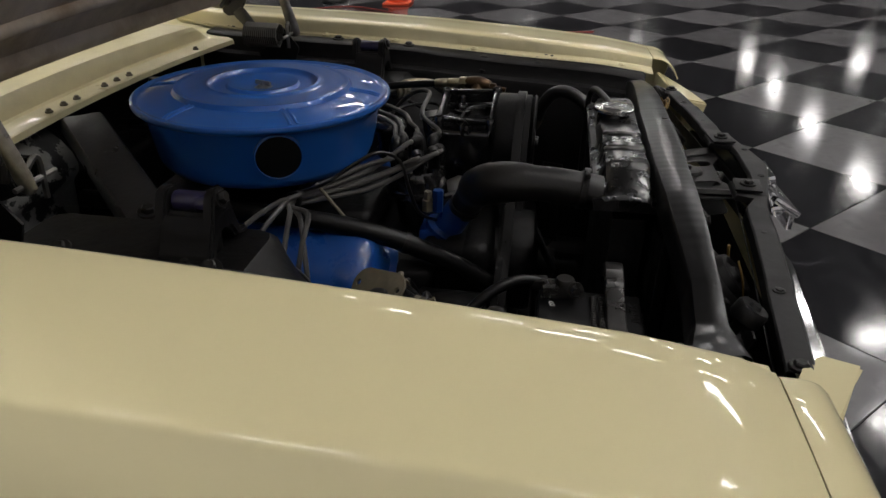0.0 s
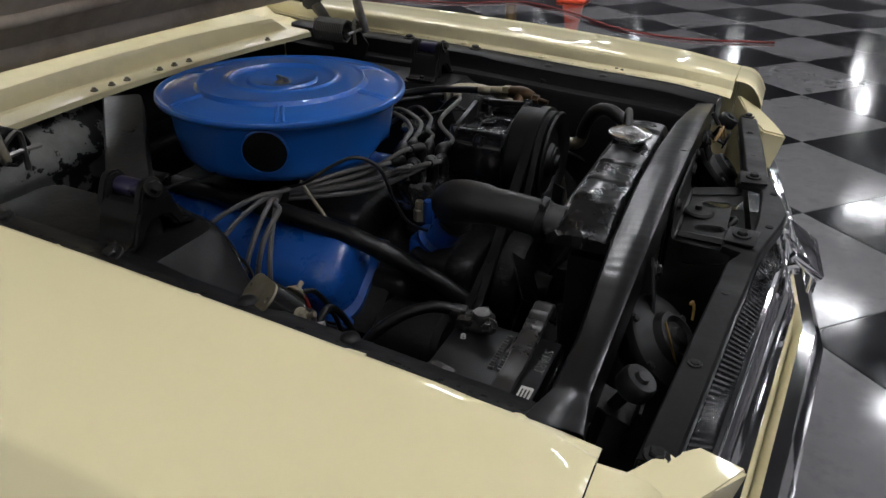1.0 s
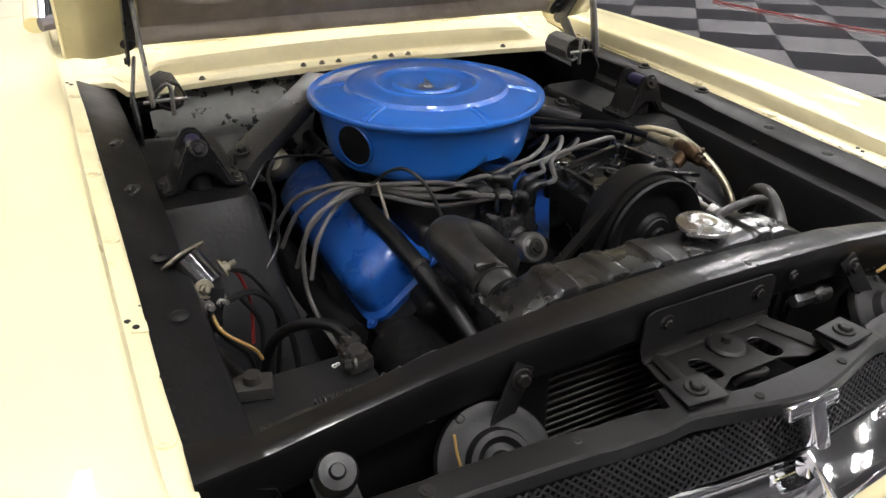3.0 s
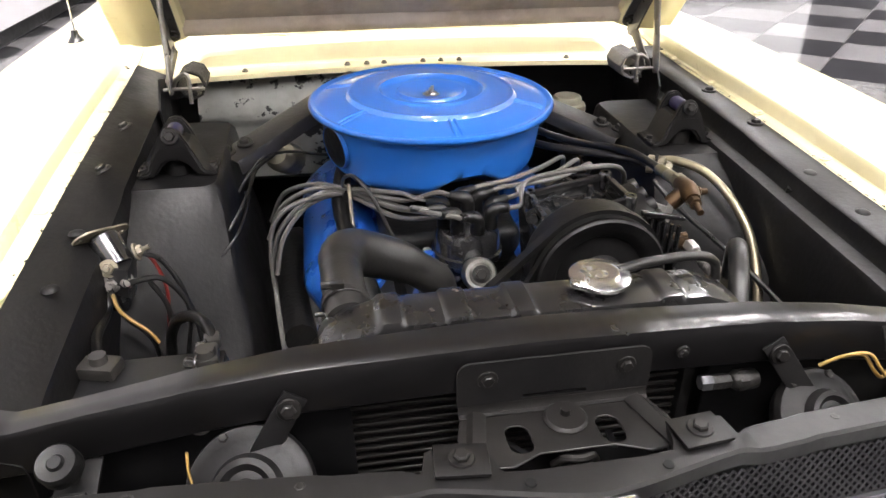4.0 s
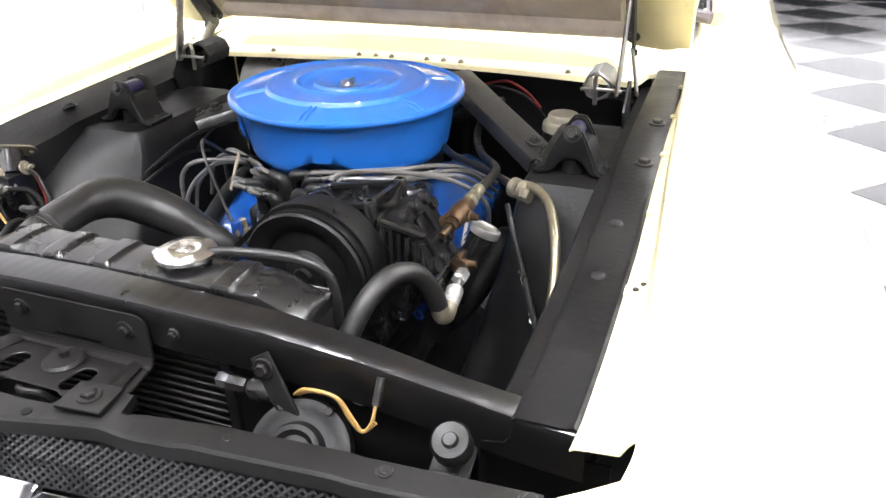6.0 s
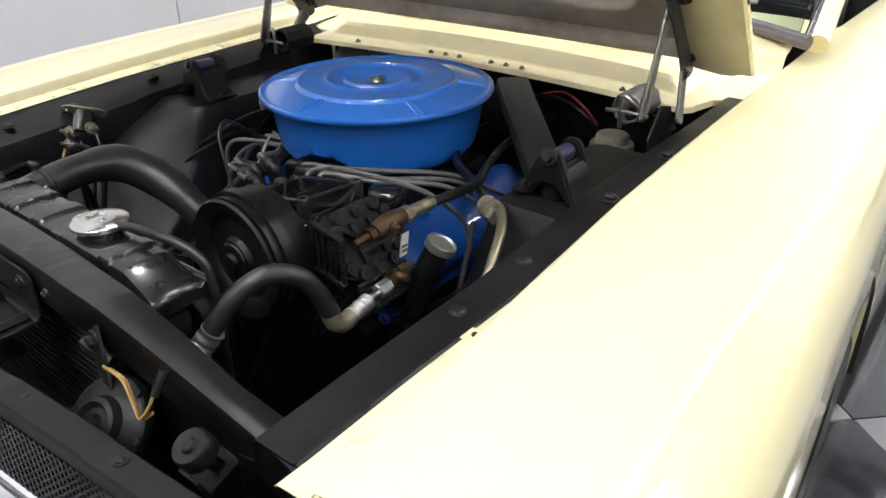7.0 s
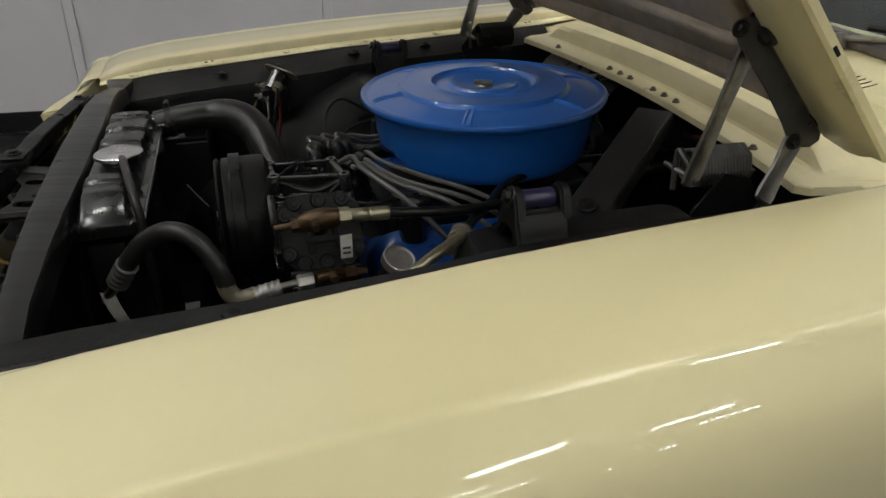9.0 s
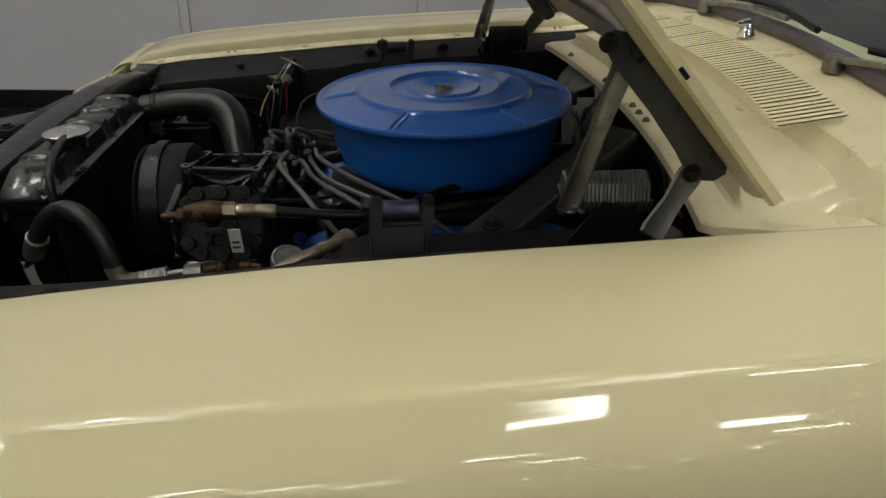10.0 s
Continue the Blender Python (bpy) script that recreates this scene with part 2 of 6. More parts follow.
def tube(pts, r, n=10, k=8, radii=None, hollow=False):
    """A round hose or wire along a smooth line."""
    line = spline(pts, k)
    bm = bmesh.new()
    rings, up = [], None
    for i, p in enumerate(line):
        d = (line[min(i + 1, len(line) - 1)] - line[max(i - 1, 0)]).normalized()
        if up is None:
            up = d.orthogonal().normalized()
        up = (up - up.dot(d) * d).normalized()
        side = d.cross(up)
        rr = radii(i / (len(line) - 1)) if radii else r
        rings.append([bm.verts.new(p + rr * (math.cos(2 * math.pi * j / n) * up + math.sin(2 * math.pi * j / n) * side)) for j in range(n)])
    for a, b in zip(rings, rings[1:]):
        for j in range(n):
            bm.faces.new((a[j], a[(j + 1) % n], b[(j + 1) % n], b[j]))
    bm.faces.new(rings[0])
    bm.faces.new(rings[-1])
    return bm


def block(size, at, rot=(0, 0, 0), bevel=0.004, seg=2, taper=1.0):
    """A bevelled block, narrower by taper at its top."""
    bm = bmesh.new()
    bmesh.ops.create_cube(bm, size=1)
    for v in bm.verts:
        v.co.x *= size[0]
        v.co.y *= size[1]
        if v.co.z > 0:
            v.co.x *= taper
            v.co.y *= taper
        v.co.z *= size[2]
    if bevel:
        bmesh.ops.bevel(bm, geom=bm.edges[:], offset=min(bevel, min(size) * 0.45), segments=seg, affect="EDGES", profile=0.6)
    bmesh.ops.transform(bm, matrix=pose(*at, *rot), verts=bm.verts)
    return bm


def plate(outline, thick, m, holes=(), bevel=0.0):
    """A flat plate from an outline in its own x, y, with round-cornered holes, posed by m."""
    bm = bmesh.new()
    loops = [outline, *holes]
    edges = []
    for lp in loops:
        vs = [bm.verts.new((x, y, 0)) for x, y in lp]
        edges += [bm.edges.new((vs[i], vs[(i + 1) % len(vs)])) for i in range(len(vs))]
    bmesh.ops.triangle_fill(bm, use_beauty=True, use_dissolve=False, edges=edges)
    bmesh.ops.recalc_face_normals(bm, faces=bm.faces)
    ret = bmesh.ops.extrude_face_region(bm, geom=bm.faces[:])
    bmesh.ops.translate(bm, vec=(0, 0, -thick), verts=[v for v in ret["geom"] if isinstance(v, bmesh.types.BMVert)])
    bmesh.ops.transform(bm, matrix=m, verts=bm.verts)
    return bm


def rounded(w, h, r, k=4, cx=0.0, cy=0.0):
    out = []
    for sx, sy, a0 in ((1, 1, 0), (-1, 1, 90), (-1, -1, 180), (1, -1, 270)):
        for i in range(k + 1):
            a = radians(a0 + 90 * i / k)
            out.append((cx + sx * (w / 2 - r) + r * math.cos(a), cy + sy * (h / 2 - r) + r * math.sin(a)))
    return out


def circle(r, k=16, cx=0.0, cy=0.0):
    return [(cx + r * math.cos(2 * math.pi * i / k), cy + r * math.sin(2 * math.pi * i / k)) for i in range(k)]


def aim(at, way):
    """A pose at a place whose z points along way."""
    return Matrix.Translation(at) @ Vector(way).to_track_quat("Z", "Y").to_matrix().to_4x4()


def join(*bms):
    """Several meshes as one."""
    out = bmesh.new()
    tmp = bpy.data.meshes.new("tmp")
    for b in bms:
        b.to_mesh(tmp)
        b.free()
        out.from_mesh(tmp)
    bpy.data.meshes.remove(tmp)
    return out


def hexbolt(at, way, r=0.008, h=0.006, washer=True):
    """A hexagon bolt head with its washer."""
    a = lathe([(0, h), (r * 0.8, h), (r, h * 0.75), (r, 0), (0, 0)], n=6)
    if washer:
        a = join(a, lathe([(0, 0.0012), (r * 1.5, 0.0012), (r * 1.6, 0), (r * 1.6, -0.002)], n=16))
    bmesh.ops.transform(a, matrix=aim(at, way), verts=a.verts)
    return a


def lerp_table(table, v):
    for (a, *p), (b, *q) in zip(table, table[1:]):
        if v <= b or (b, *q) == table[-1]:
            t = (v - a) / (b - a)
            return [x + (y - x) * t for x, y in zip(p, q)]


# ---- the hall ----
def hall():
    x0, x1, y0, y1, top = -2.66, 36.0, -15.0, 14.0, 6.0
    ya, xa = 8.6, 7.0
    for name, size, at, m in (
        ("wall_west", (0.2, y1 - y0 + 0.4, top), (x0 - 0.1, (y0 + y1) / 2, top / 2), WALL),
        ("wall_north", (xa - x0, 0.2, top), ((x0 + xa) / 2, ya + 0.1, top / 2), WHITEWALL),
        # these four walls are assumed, closing the hall out of view
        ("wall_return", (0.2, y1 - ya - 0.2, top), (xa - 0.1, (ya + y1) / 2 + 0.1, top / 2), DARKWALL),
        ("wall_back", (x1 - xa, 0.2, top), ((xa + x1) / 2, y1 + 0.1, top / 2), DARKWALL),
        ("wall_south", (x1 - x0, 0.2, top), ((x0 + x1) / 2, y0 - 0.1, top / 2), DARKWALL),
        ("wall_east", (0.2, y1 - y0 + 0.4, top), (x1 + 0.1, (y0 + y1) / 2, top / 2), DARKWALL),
    ):
        tagged(part(name, block(size, at, bevel=0), m, None, smooth=False), "plain painted wall of a large showroom", "wall", kind="structure")
    tagged(part("ceiling", block((x1 - x0 + 0.4, y1 - y0 + 0.4, 0.2), ((x0 + x1) / 2, (y0 + y1) / 2, top + 0.1), bevel=0), CEIL, None, smooth=False), "plain dark grey showroom ceiling, out of view", "ceiling", kind="structure")
    bm = bmesh.new()
    for i in range(17):
        y = y0 + 0.4 + 1.22 * i
        bm = join(bm, block((0.012, 0.05, top - 0.1), (x0 + 0.006, y, top / 2 + 0.05), bevel=0.004, seg=1))
    tagged(part("trim", bm, WALL, None), "thin upright battens over the wall panel seams", "trim", kind="structure")
    tagged(part("baseboard", join(block((0.015, y1 - y0, 0.1), (x0 + 0.008, (y0 + y1) / 2, 0.055), bevel=0.004), block((xa - x0, 0.015, 0.45), ((x0 + xa) / 2, ya - 0.008, 0.23), bevel=0.004)), RUBBER, None), "black rubber cove base along the wall", "baseboard", kind="structure")
    tagged(part("floor", block((x1 - x0 + 0.4, y1 - y0 + 0.4, 0.1), ((x0 + x1) / 2, (y0 + y1) / 2, -0.056), bevel=0), DARK, None, smooth=False), "black and grey checkered vinyl tile floor, polished", "floor", kind="structure")


hall()


def ceiling_light():
    """A long strip lamp: housing and lit diffuser."""
    e = thing("ceiling_light", (0, 0, 5.96), "long white fluorescent strip lamp out of view, some added as fill light", "lamp", "ceiling strip lamps")
    part("housing", block((0.34, 1.32, 0.05), (0, 0, 5.97), bevel=0.01), CEIL, e)
    part("diffuser", block((0.28, 1.26, 0.04), (0, 0, 5.935), bevel=0.015), TUBE, e)
    return e


lamp_a = ceiling_light()
# strips placed from reflections, with others added to brighten bay, hood underside and floor
spots = [(3.0, -3.3, 0), (3.0, 1.5, 0), (6.6, 1.5, 0), (4.6, 3.8, 0), (4.6, -5.4, 0), (7.8, 4.6, 0), (7.8, -6.0, 0), (2.2, 4.6, 0), (9.6, 1.2, 0), (12.5, 2.8, 0), (1.6, -3.2, 0), (1.6, 1.9, 0), (-1.0, -2.2, 0), (-1.0, 0.4, 0), (0.3, -3.2, 90), (-1.4, -4.6, 90), (10.0, -6.5, 0), (10.0, 6.5, 0), (-0.3, -7.2, 0), (2.4, -7.2, 0), (1.6, 7.0, 0), (4.2, 7.2, 0), (9.2, -3.8, 0), (11.8, -2.4, 0), (14.3, -1.0, 0), (17.0, -3.6, 0)]
spots += [(x, y, 90) for x in (17.5, 22.0, 26.5, 31.0) for y in (-12.8, -8.4, -3.8, 0.8, 4.9, 9.2) if x > 25 or abs(y) > 8]
lamp_a.location = (spots[0][0], spots[0][1], 5.96)
for x, y, turn in spots[1:]:
    copy_thing(lamp_a, pose(x, y, 5.96, 0, 0, turn))


# ---- the car: body ----
car = thing("car", (0, 0.6, 0), "pale yellow vintage coupe with its hood propped open", "car")
# along y: gutter edge x, z; top inner edge x, z; crease x, z
FENDER = [(-0.735, 0.570, 0.800, 0.622, 0.828, 0.816, 0.820), (-0.70, 0.575, 0.805, 0.622, 0.833, 0.820, 0.826), (-0.60, 0.581, 0.815, 0.618, 0.845, 0.826, 0.840),
          (-0.40, 0.587, 0.822, 0.612, 0.861, 0.824, 0.855), (-0.20, 0.588, 0.834, 0.607, 0.875, 0.816, 0.866), (0.0, 0.590, 0.842, 0.605, 0.884, 0.808, 0.873),
          (0.20, 0.596, 0.845, 0.603, 0.890, 0.799, 0.878), (0.34, 0.600, 0.850, 0.603, 0.895, 0.792, 0.881), (0.85, 0.610, 0.900, 0.613, 0.915, 0.765, 0.887)]
FENDER_L = [(-0.735, 0.578, 0.790, 0.606, 0.803, 0.806, 0.806), (-0.70, 0.580, 0.797, 0.609, 0.820, 0.809, 0.818), (-0.60, 0.584, 0.808, 0.611, 0.838, 0.813, 0.834),
            (-0.40, 0.584, 0.822, 0.613, 0.854, 0.816, 0.849), (-0.20, 0.585, 0.836, 0.615, 0.867, 0.820, 0.861), (0.0, 0.586, 0.845, 0.616, 0.877, 0.823, 0.868),
            (0.20, 0.587, 0.853, 0.616, 0.884, 0.825, 0.873), (0.34, 0.590, 0.858, 0.616, 0.888, 0.825, 0.877), (0.85, 0.600, 0.895, 0.624, 0.906, 0.800, 0.886)]
CREST_IN = [(-0.735, -0.016), (-0.40, -0.016), (-0.20, -0.008), (0.0, -0.002), (0.20, 0.0), (0.85, 0.002)]
ARCH_Y, ARCH_Z, ARCH_R = 0.08, 0.32, 0.334


def side_table(s):
    return FENDER if s > 0 else FENDER_L


def gutter_profile(y, s):
    """The recessed ledge beside the bay, up to the rounded lip of the fender top."""
    xg, zg, xt, zt, *_ = lerp_table(side_table(s), y)
    w, h = xt - xg, zt - zg
    pr = [(xg, zg), (xg + 0.003, zg + 0.003), (xg + 0.30 * w, zg + 0.10 * h + 0.002), (xg + 0.72 * w, zg + 0.16 * h + 0.002), (xg + 0.80 * w, zg + 0.26 * h), (xt - 0.0045, zt - 0.30 * h), (xt - 0.001, zt - 0.12 * h)]
    return [(s * x, y, z) for x, z in pr]


def fender_profile(y, s):
    """From the lip over the flat top to the raised crest, and down the side."""
    xg, zg, xt, zt, xs, zc = lerp_table(side_table(s), y)
    xc = xs + (lerp_table(CREST_IN, y)[0] if s > 0 else 0.008)
    xs += 0.006 if s > 0 else 0.022
    low = 0.22
    if abs(y - ARCH_Y) < ARCH_R:
        low = max(low, ARCH_Z + math.sqrt(ARCH_R ** 2 - (y - ARCH_Y) ** 2))

    def top(x):
        t = (x - xt) / (xc - xt)
        return zt + (zc - zt) * t
    pr = [(xt - 0.001, zt - 0.12 * (zt - zg)), (xt + 0.002, zt - 0.0022), (xt + 0.008, zt)]
    pr += [(x, top(x) + d) for x, d in ((xt + 0.05, 0.0004), (xt + 0.42 * (xc - xt), 0.0008), (xt + 0.62 * (xc - xt), 0.0004), (xc - 0.050, -0.0001), (xc - 0.032, -0.0010), (xc - 0.018, -0.0012), (xc - 0.008, -0.0004))]
    pr += [(xc, zc + 0.0002), (xc + 0.004, zc - 0.0012), (xc + 0.008, zc - 0.0042), (xc + 0.013, zc - 0.0095)]
    for k, (d, z) in ((0.35, (0.018, 0.019)), (0.60, (0.031, 0.034)), (0.80, (0.042, 0.052)), (0.92, (0.051, 0.075)), (1.0, (0.057, 0.10)), (1.0, (0.060, 0.12))):
        pr.append((xc + (xs - xc) * k + d, zc - z))
    z1 = zc - 0.12
    for k in range(1, 6):
        z = z1 + (low - z1) * k / 5
        pr.append((xs + 0.060 + 0.006 * math.sin(min(1, (z1 - z) / 0.25) * 1.57), z))
    x_end = pr[-1][0]
    pr += [(x_end - 0.006, low - 0.008), (x_end - 0.035, low - 0.008)]
    return [(s * x, y, z) for x, z in pr]


def frange(a, b, n):
    return [a + (b - a) * i / n for i in range(n + 1)]


TOWER = ((0.792, -0.150, -0.150, 0.17, 0.385), (0.784, -0.158, -0.162, 0.175, 0.378), (0.75, -0.168, -0.235, 0.175, 0.371), (0.70, -0.192, -0.335, 0.175, 0.366), (0.66, -0.216, -0.405, 0.175, 0.362), (0.58, -0.28, -0.455, 0.18, 0.345), (0.52, -0.36, -0.475, 0.18, 0.335), (0.46, -0.44, -0.485, 0.19, 0.33), (0.34, -0.46, -0.49, 0.20, 0.33))


def tower_front(z, u):
    """A place on the swell in front of the tower, u from its inner corner outwards."""
    for (z1, a1, o1, _, x1), (z0, a0, o0, _, x0) in zip(TOWER, TOWER[1:]):
        if z >= z0:
            t = (z1 - z) / (z1 - z0)
            a, o, xi = a1 + (a0 - a1) * t, o1 + (o0 - o1) * t, x1 + (x0 - x1) * t + 0.022
            return Vector((xi + (0.515 - xi) * u, a + (o - a) * u, z))


RAIL = ((0.602, 0.021), (0.6025, 0.012), (0.598, 0.008), (0.580, 0.006), (0.566, -0.001), (0.548, -0.005), (0.50, -0.005), (0.468, 0.004), (0.462, 0.018))
for s in (-1, 1):
    ys = sorted(set(frange(-0.735, 0.85, 44) + [ARCH_Y - ARCH_R + 1e-3, ARCH_Y + ARCH_R - 1e-3]))
    fe = part("fender", sheet([fender_profile(y, s) for y in ys], thick=0.0015), CREAM, car, "glossy pale yellow front fender")
    part("gutter", sheet([gutter_profile(y, s) for y in ys if y < 0.84], thick=0.0015), CREAM_IN, fe, "cream painted gutter ledge")
    for y in (-0.485, 0.335):
        xg, zg, xt, zt, *_ = lerp_table(side_table(s), y)
        for d in (-0.007, 0.007):
            part("gutter_slot", lathe([(0, 0.0006), (0.0035, 0.0006), (0.004, -0.001)], (s * (xg + 0.5 * (xt - xg) + d * 0.5), y + d, zg + 0.13 * (zt - zg) + 0.0032), n=10), DARK, fe)
    # screws and one folded tab along the lip
    for y in (0.26, 0.08, -0.10, -0.30, -0.66):
        xg, zg, xt, zt, *_ = lerp_table(side_table(s), y)
        part("fender_screw", hexbolt((s * (xg + 0.45 * (xt - xg)), y, zg + 0.12 * (zt - zg) + 0.0022), (-s * 0.1, 0, 1), 0.0065, 0.003, True), CREAM_IN, fe)
    xg, zg, xt, zt, *_ = lerp_table(side_table(s), -0.49)
    part("fender_tab", block((0.018, 0.022, 0.002), (s * (xg + 0.008), -0.49, zg + 0.005), (0, -s * 12, 0), bevel=0.001), CREAM_IN, fe)
    # headlight extension beyond the seam, and its inner nose
    rows = []
    for y in frange(-0.7365, -0.80, 6):
        d = (-0.7365 - y) / 0.0635
        pr = fender_profile(-0.735, s)[1:]
        rows.append([(x - s * 0.02 * d * d, y, z - 0.012 * d * d - (0.03 * d ** 4 if abs(x) > 0.6 else 0)) for x, _, z in pr])
    ext = part("headlight_extension", sheet(rows, thick=0.002), CREAM, car, "pale yellow headlight surround at the fender's front end")
    nose = bmesh.new()
    topo = [(0.624, -0.745, 0.800), (0.560, -0.776, 0.779), (0.503, -0.812, 0.762), (0.507, -0.861, 0.755), (0.556, -0.832, 0.764), (0.626, -0.797, 0.772)]
    lowo = [(0.624, -0.745, 0.62), (0.575, -0.776, 0.62), (0.520, -0.800, 0.62), (0.522, -0.832, 0.62), (0.575, -0.812, 0.62), (0.634, -0.785, 0.62)]
    up = [nose.verts.new((s * x, y, z)) for x, y, z in topo]
    lo = [nose.verts.new((s * x, y, z)) for x, y, z in lowo]
    nose.faces.new(up)
    nose.faces.new(lo)
    for i in range(6):
        nose.faces.new((up[i], up[(i + 1) % 6], lo[(i + 1) % 6], lo[i]))
    bmesh.ops.bevel(nose, geom=nose.edges[:], offset=0.004, segments=2, affect="EDGES")
    part("nose_cap", nose, CREAM, ext)
    # apron: black flange under the gutter and the bay's side wall
    rows = []
    for y in frange(0.375, -0.712, 22):
        xg, zg, *_ = lerp_table(side_table(s), y)
        if s > 0:
            st = 0.0 if y > -0.17 else -0.004
            rows.append([(x, y, z) for x, z in ((xg + 0.004, zg - 0.002), (xg - 0.004, zg + 0.002), (xg - 0.012, zg + 0.003 + st), (xg - 0.056, zg + 0.003 + st), (xg - 0.061, zg - 0.001 + st), (xg - 0.063, zg - 0.028), (xg - 0.067, zg - 0.034), (xg - 0.088, zg - 0.038), (xg - 0.092, zg - 0.046), (xg - 0.094, 0.62), (xg - 0.07, 0.45), (xg - 0.07, 0.32))])
            continue
        step = 0.0 if y > -0.17 else -0.006
        fall = 1.0 if s > 0 else -2.2
        wide = 0.052 if s > 0 else 0.066
        rows.append([(s * (xg + 0.004), y, zg - 0.002), (s * (xg - 0.004), y, zg + 0.001 - 0.003 * (s < 0)), (s * (xg - wide + 0.014), y, zg + 0.011 * fall + step), (s * (xg - wide), y, zg + 0.006 * fall - 0.018 * (s < 0) + step), (s * (xg - wide - 0.004), y, zg - (0.015 if s > 0 else 0.05)),
                     (s * (xg - 0.072), y, zg - 0.12), (s * (xg - 0.076), y, 0.62), (s * (xg - 0.06), y, 0.45), (s * (xg - 0.06), y, 0.32)])
    ap = part("inner_apron", sheet(rows, thick=0.002), BLACK, car, "black painted inner fender apron, scuffed")
    for y in (-0.33, -0.46):
        xg, zg, *_ = lerp_table(side_table(s), y)
        part("blanked_hole", lathe([(0, 0.0035), (0.006, 0.003), (0.010, 0.001), (0.011, -0.001)], (s * (xg - 0.036), y, zg - 0.0006 - 0.013 * (s < 0)), n=16), BLACK, ap)
    for y in (0.04, -0.14):
        xg, zg, *_ = lerp_table(side_table(s), y)
        part("apron_bolt", hexbolt((s * (xg - (0.022 if s > 0 else 0.030)), y, zg + 0.005 - (0.016 if s < 0 else 0)), (-0.4 * (s < 0), 0, 1), 0.009, 0.007), BOLT, ap)
    # ragged edge of the black paint on the cream gutter
    rng = random.Random(11 + s)
    ch = bmesh.new()
    for _ in range(70):
        y = rng.uniform(-0.69, 0.33)
        xg, zg, xt, zt, *_r = lerp_table(side_table(s), y)
        d = abs(rng.gauss(0, 0.0016)) - 0.0035
        r0 = rng.uniform(0.0008, 0.0028)
        pts = [(xg + d + r * math.cos(a), y + 1.8 * r * math.sin(a)) for a, r in ((j * 1.0472 + rng.uniform(-0.3, 0.3), r0 * rng.uniform(0.5, 1.2)) for j in range(6))]
        slope = 0.16 * (zt - zg) / (0.72 * (xt - xg))
        ch.faces.new([ch.verts.new((s * px, py, zg + 0.0045 + max(0, px - xg) * slope)) for px, py in pts])
    tagged(part("paint_edge", ch, BLACK, fe, smooth=False), "ragged black overspray", kind="stuff")
    # pressed rib down the apron wall
    part("rib", tube([(s * 0.527, -0.33, 0.80), (s * 0.522, -0.31, 0.72), (s * 0.516, -0.29, 0.60)], 0.008, 8), BLACK, ap)
    # shock tower: a box that swells forward into the wheelhouse
    rows = []
    for z, ya, yo, yb, xi in TOWER:
        r = 0.022
        ring = [(0.545, yb), (xi + r, yb), (xi + r * 0.3, yb - r * 0.3), (xi, yb - r), (xi, (ya + yb) / 2), (xi, ya + r), (xi + r * 0.3, ya + r * 0.3), (xi + r, ya), ((xi + r + 0.515) / 2, (ya + yo) / 2), (0.515, yo), (0.53, yo + 0.005), (0.545, yo + 0.02)]
        rows.append([(s * x, y, z) for x, y in ring])
    tow = part("shock_tower", sheet(rows, close=True), BLACK, car, "black shock tower beside the engine")
    tp = bmesh.new()
    tp.faces.new([tp.verts.new((x, y, z)) for x, y, z in rows[0]])
    part("tower_top", tp, BLACK, tow)
    # arched shock mount on the tower
    arch = [(-0.064, 0), (-0.064, 0.004), (-0.052, 0.005), (-0.044, 0.012), (-0.037, 0.030), (-0.030, 0.046), (-0.020, 0.055), (0.020, 0.055), (0.030, 0.046), (0.037, 0.030), (0.044, 0.012), (0.052, 0.005), (0.064, 0.004), (0.064, 0),
            (0.033, 0), (0.028, 0.008), (0.017, 0.023), (0.007, 0.027), (-0.007, 0.027), (-0.017, 0.023), (-0.028, 0.008), (-0.033, 0)]
    bell = plate(arch, 0.070, Matrix.Translation((s * 0.450, -0.112, 0.795)) @ pose(0, 0, 0, 90, 0, 0))
    bmesh.ops.bevel(bell, geom=[e for e in bell.edges if e.calc_face_angle(0) > 0.5], offset=0.0045, segments=3, affect="EDGES")
    mount = part("shock_mount", bell, BLACK, car, "arched black shock absorber mount")
    ear = [(-0.031, -0.004), (-0.024, 0.012), (-0.016, 0.026), (-0.010, 0.033), (0.0, 0.035), (0.010, 0.033), (0.016, 0.026), (0.024, 0.012), (0.031, -0.004)]
    for y in (-0.112, -0.050):
        pl = plate(ear, 0.015, Matrix.Translation((s * 0.450, y, 0.842)) @ pose(0, 0, 0, 84, 0, 0))
        bmesh.ops.bevel(pl, geom=[e for e in pl.edges if e.calc_face_angle(0) > 0.7], offset=0.003, segments=2, affect="EDGES")
        part("ear", pl, BLACK, mount)
    part("rubber_bushing", lathe([(0, 0.048), (0.0115, 0.048), (0.0132, 0.044), (0.0132, 0.004), (0.0115, 0.0), (0, 0)], (s * 0.450, -0.051, 0.858), pose(0, 0, 0, 90, 0, 0), n=20), PURPLE, mount, "purple painted bushing")
    part("shock_stud", hexbolt((s * 0.450, -0.111, 0.866), (0, -1, 0.35), 0.009, 0.008), BOLT, mount)
    part("piston_rod", lathe([(0, 0.06), (0.012, 0.06), (0.014, 0.03), (0.025, 0.025), (0.025, 0.0), (0, 0)], (s * 0.450, -0.078, 0.793), n=16), DARK, mount)
    for dx in (-0.056, 0.056):
        part("mount_nut", hexbolt((s * 0.450 + dx, -0.082, 0.800), (0, 0, 1), 0.006, 0.007), BOLT, mount)
    # brace from tower to firewall: a folded channel
    a, b = Vector((s * 0.385, 0.015, 0.772)), Vector((s * 0.120, 0.292, 0.842))
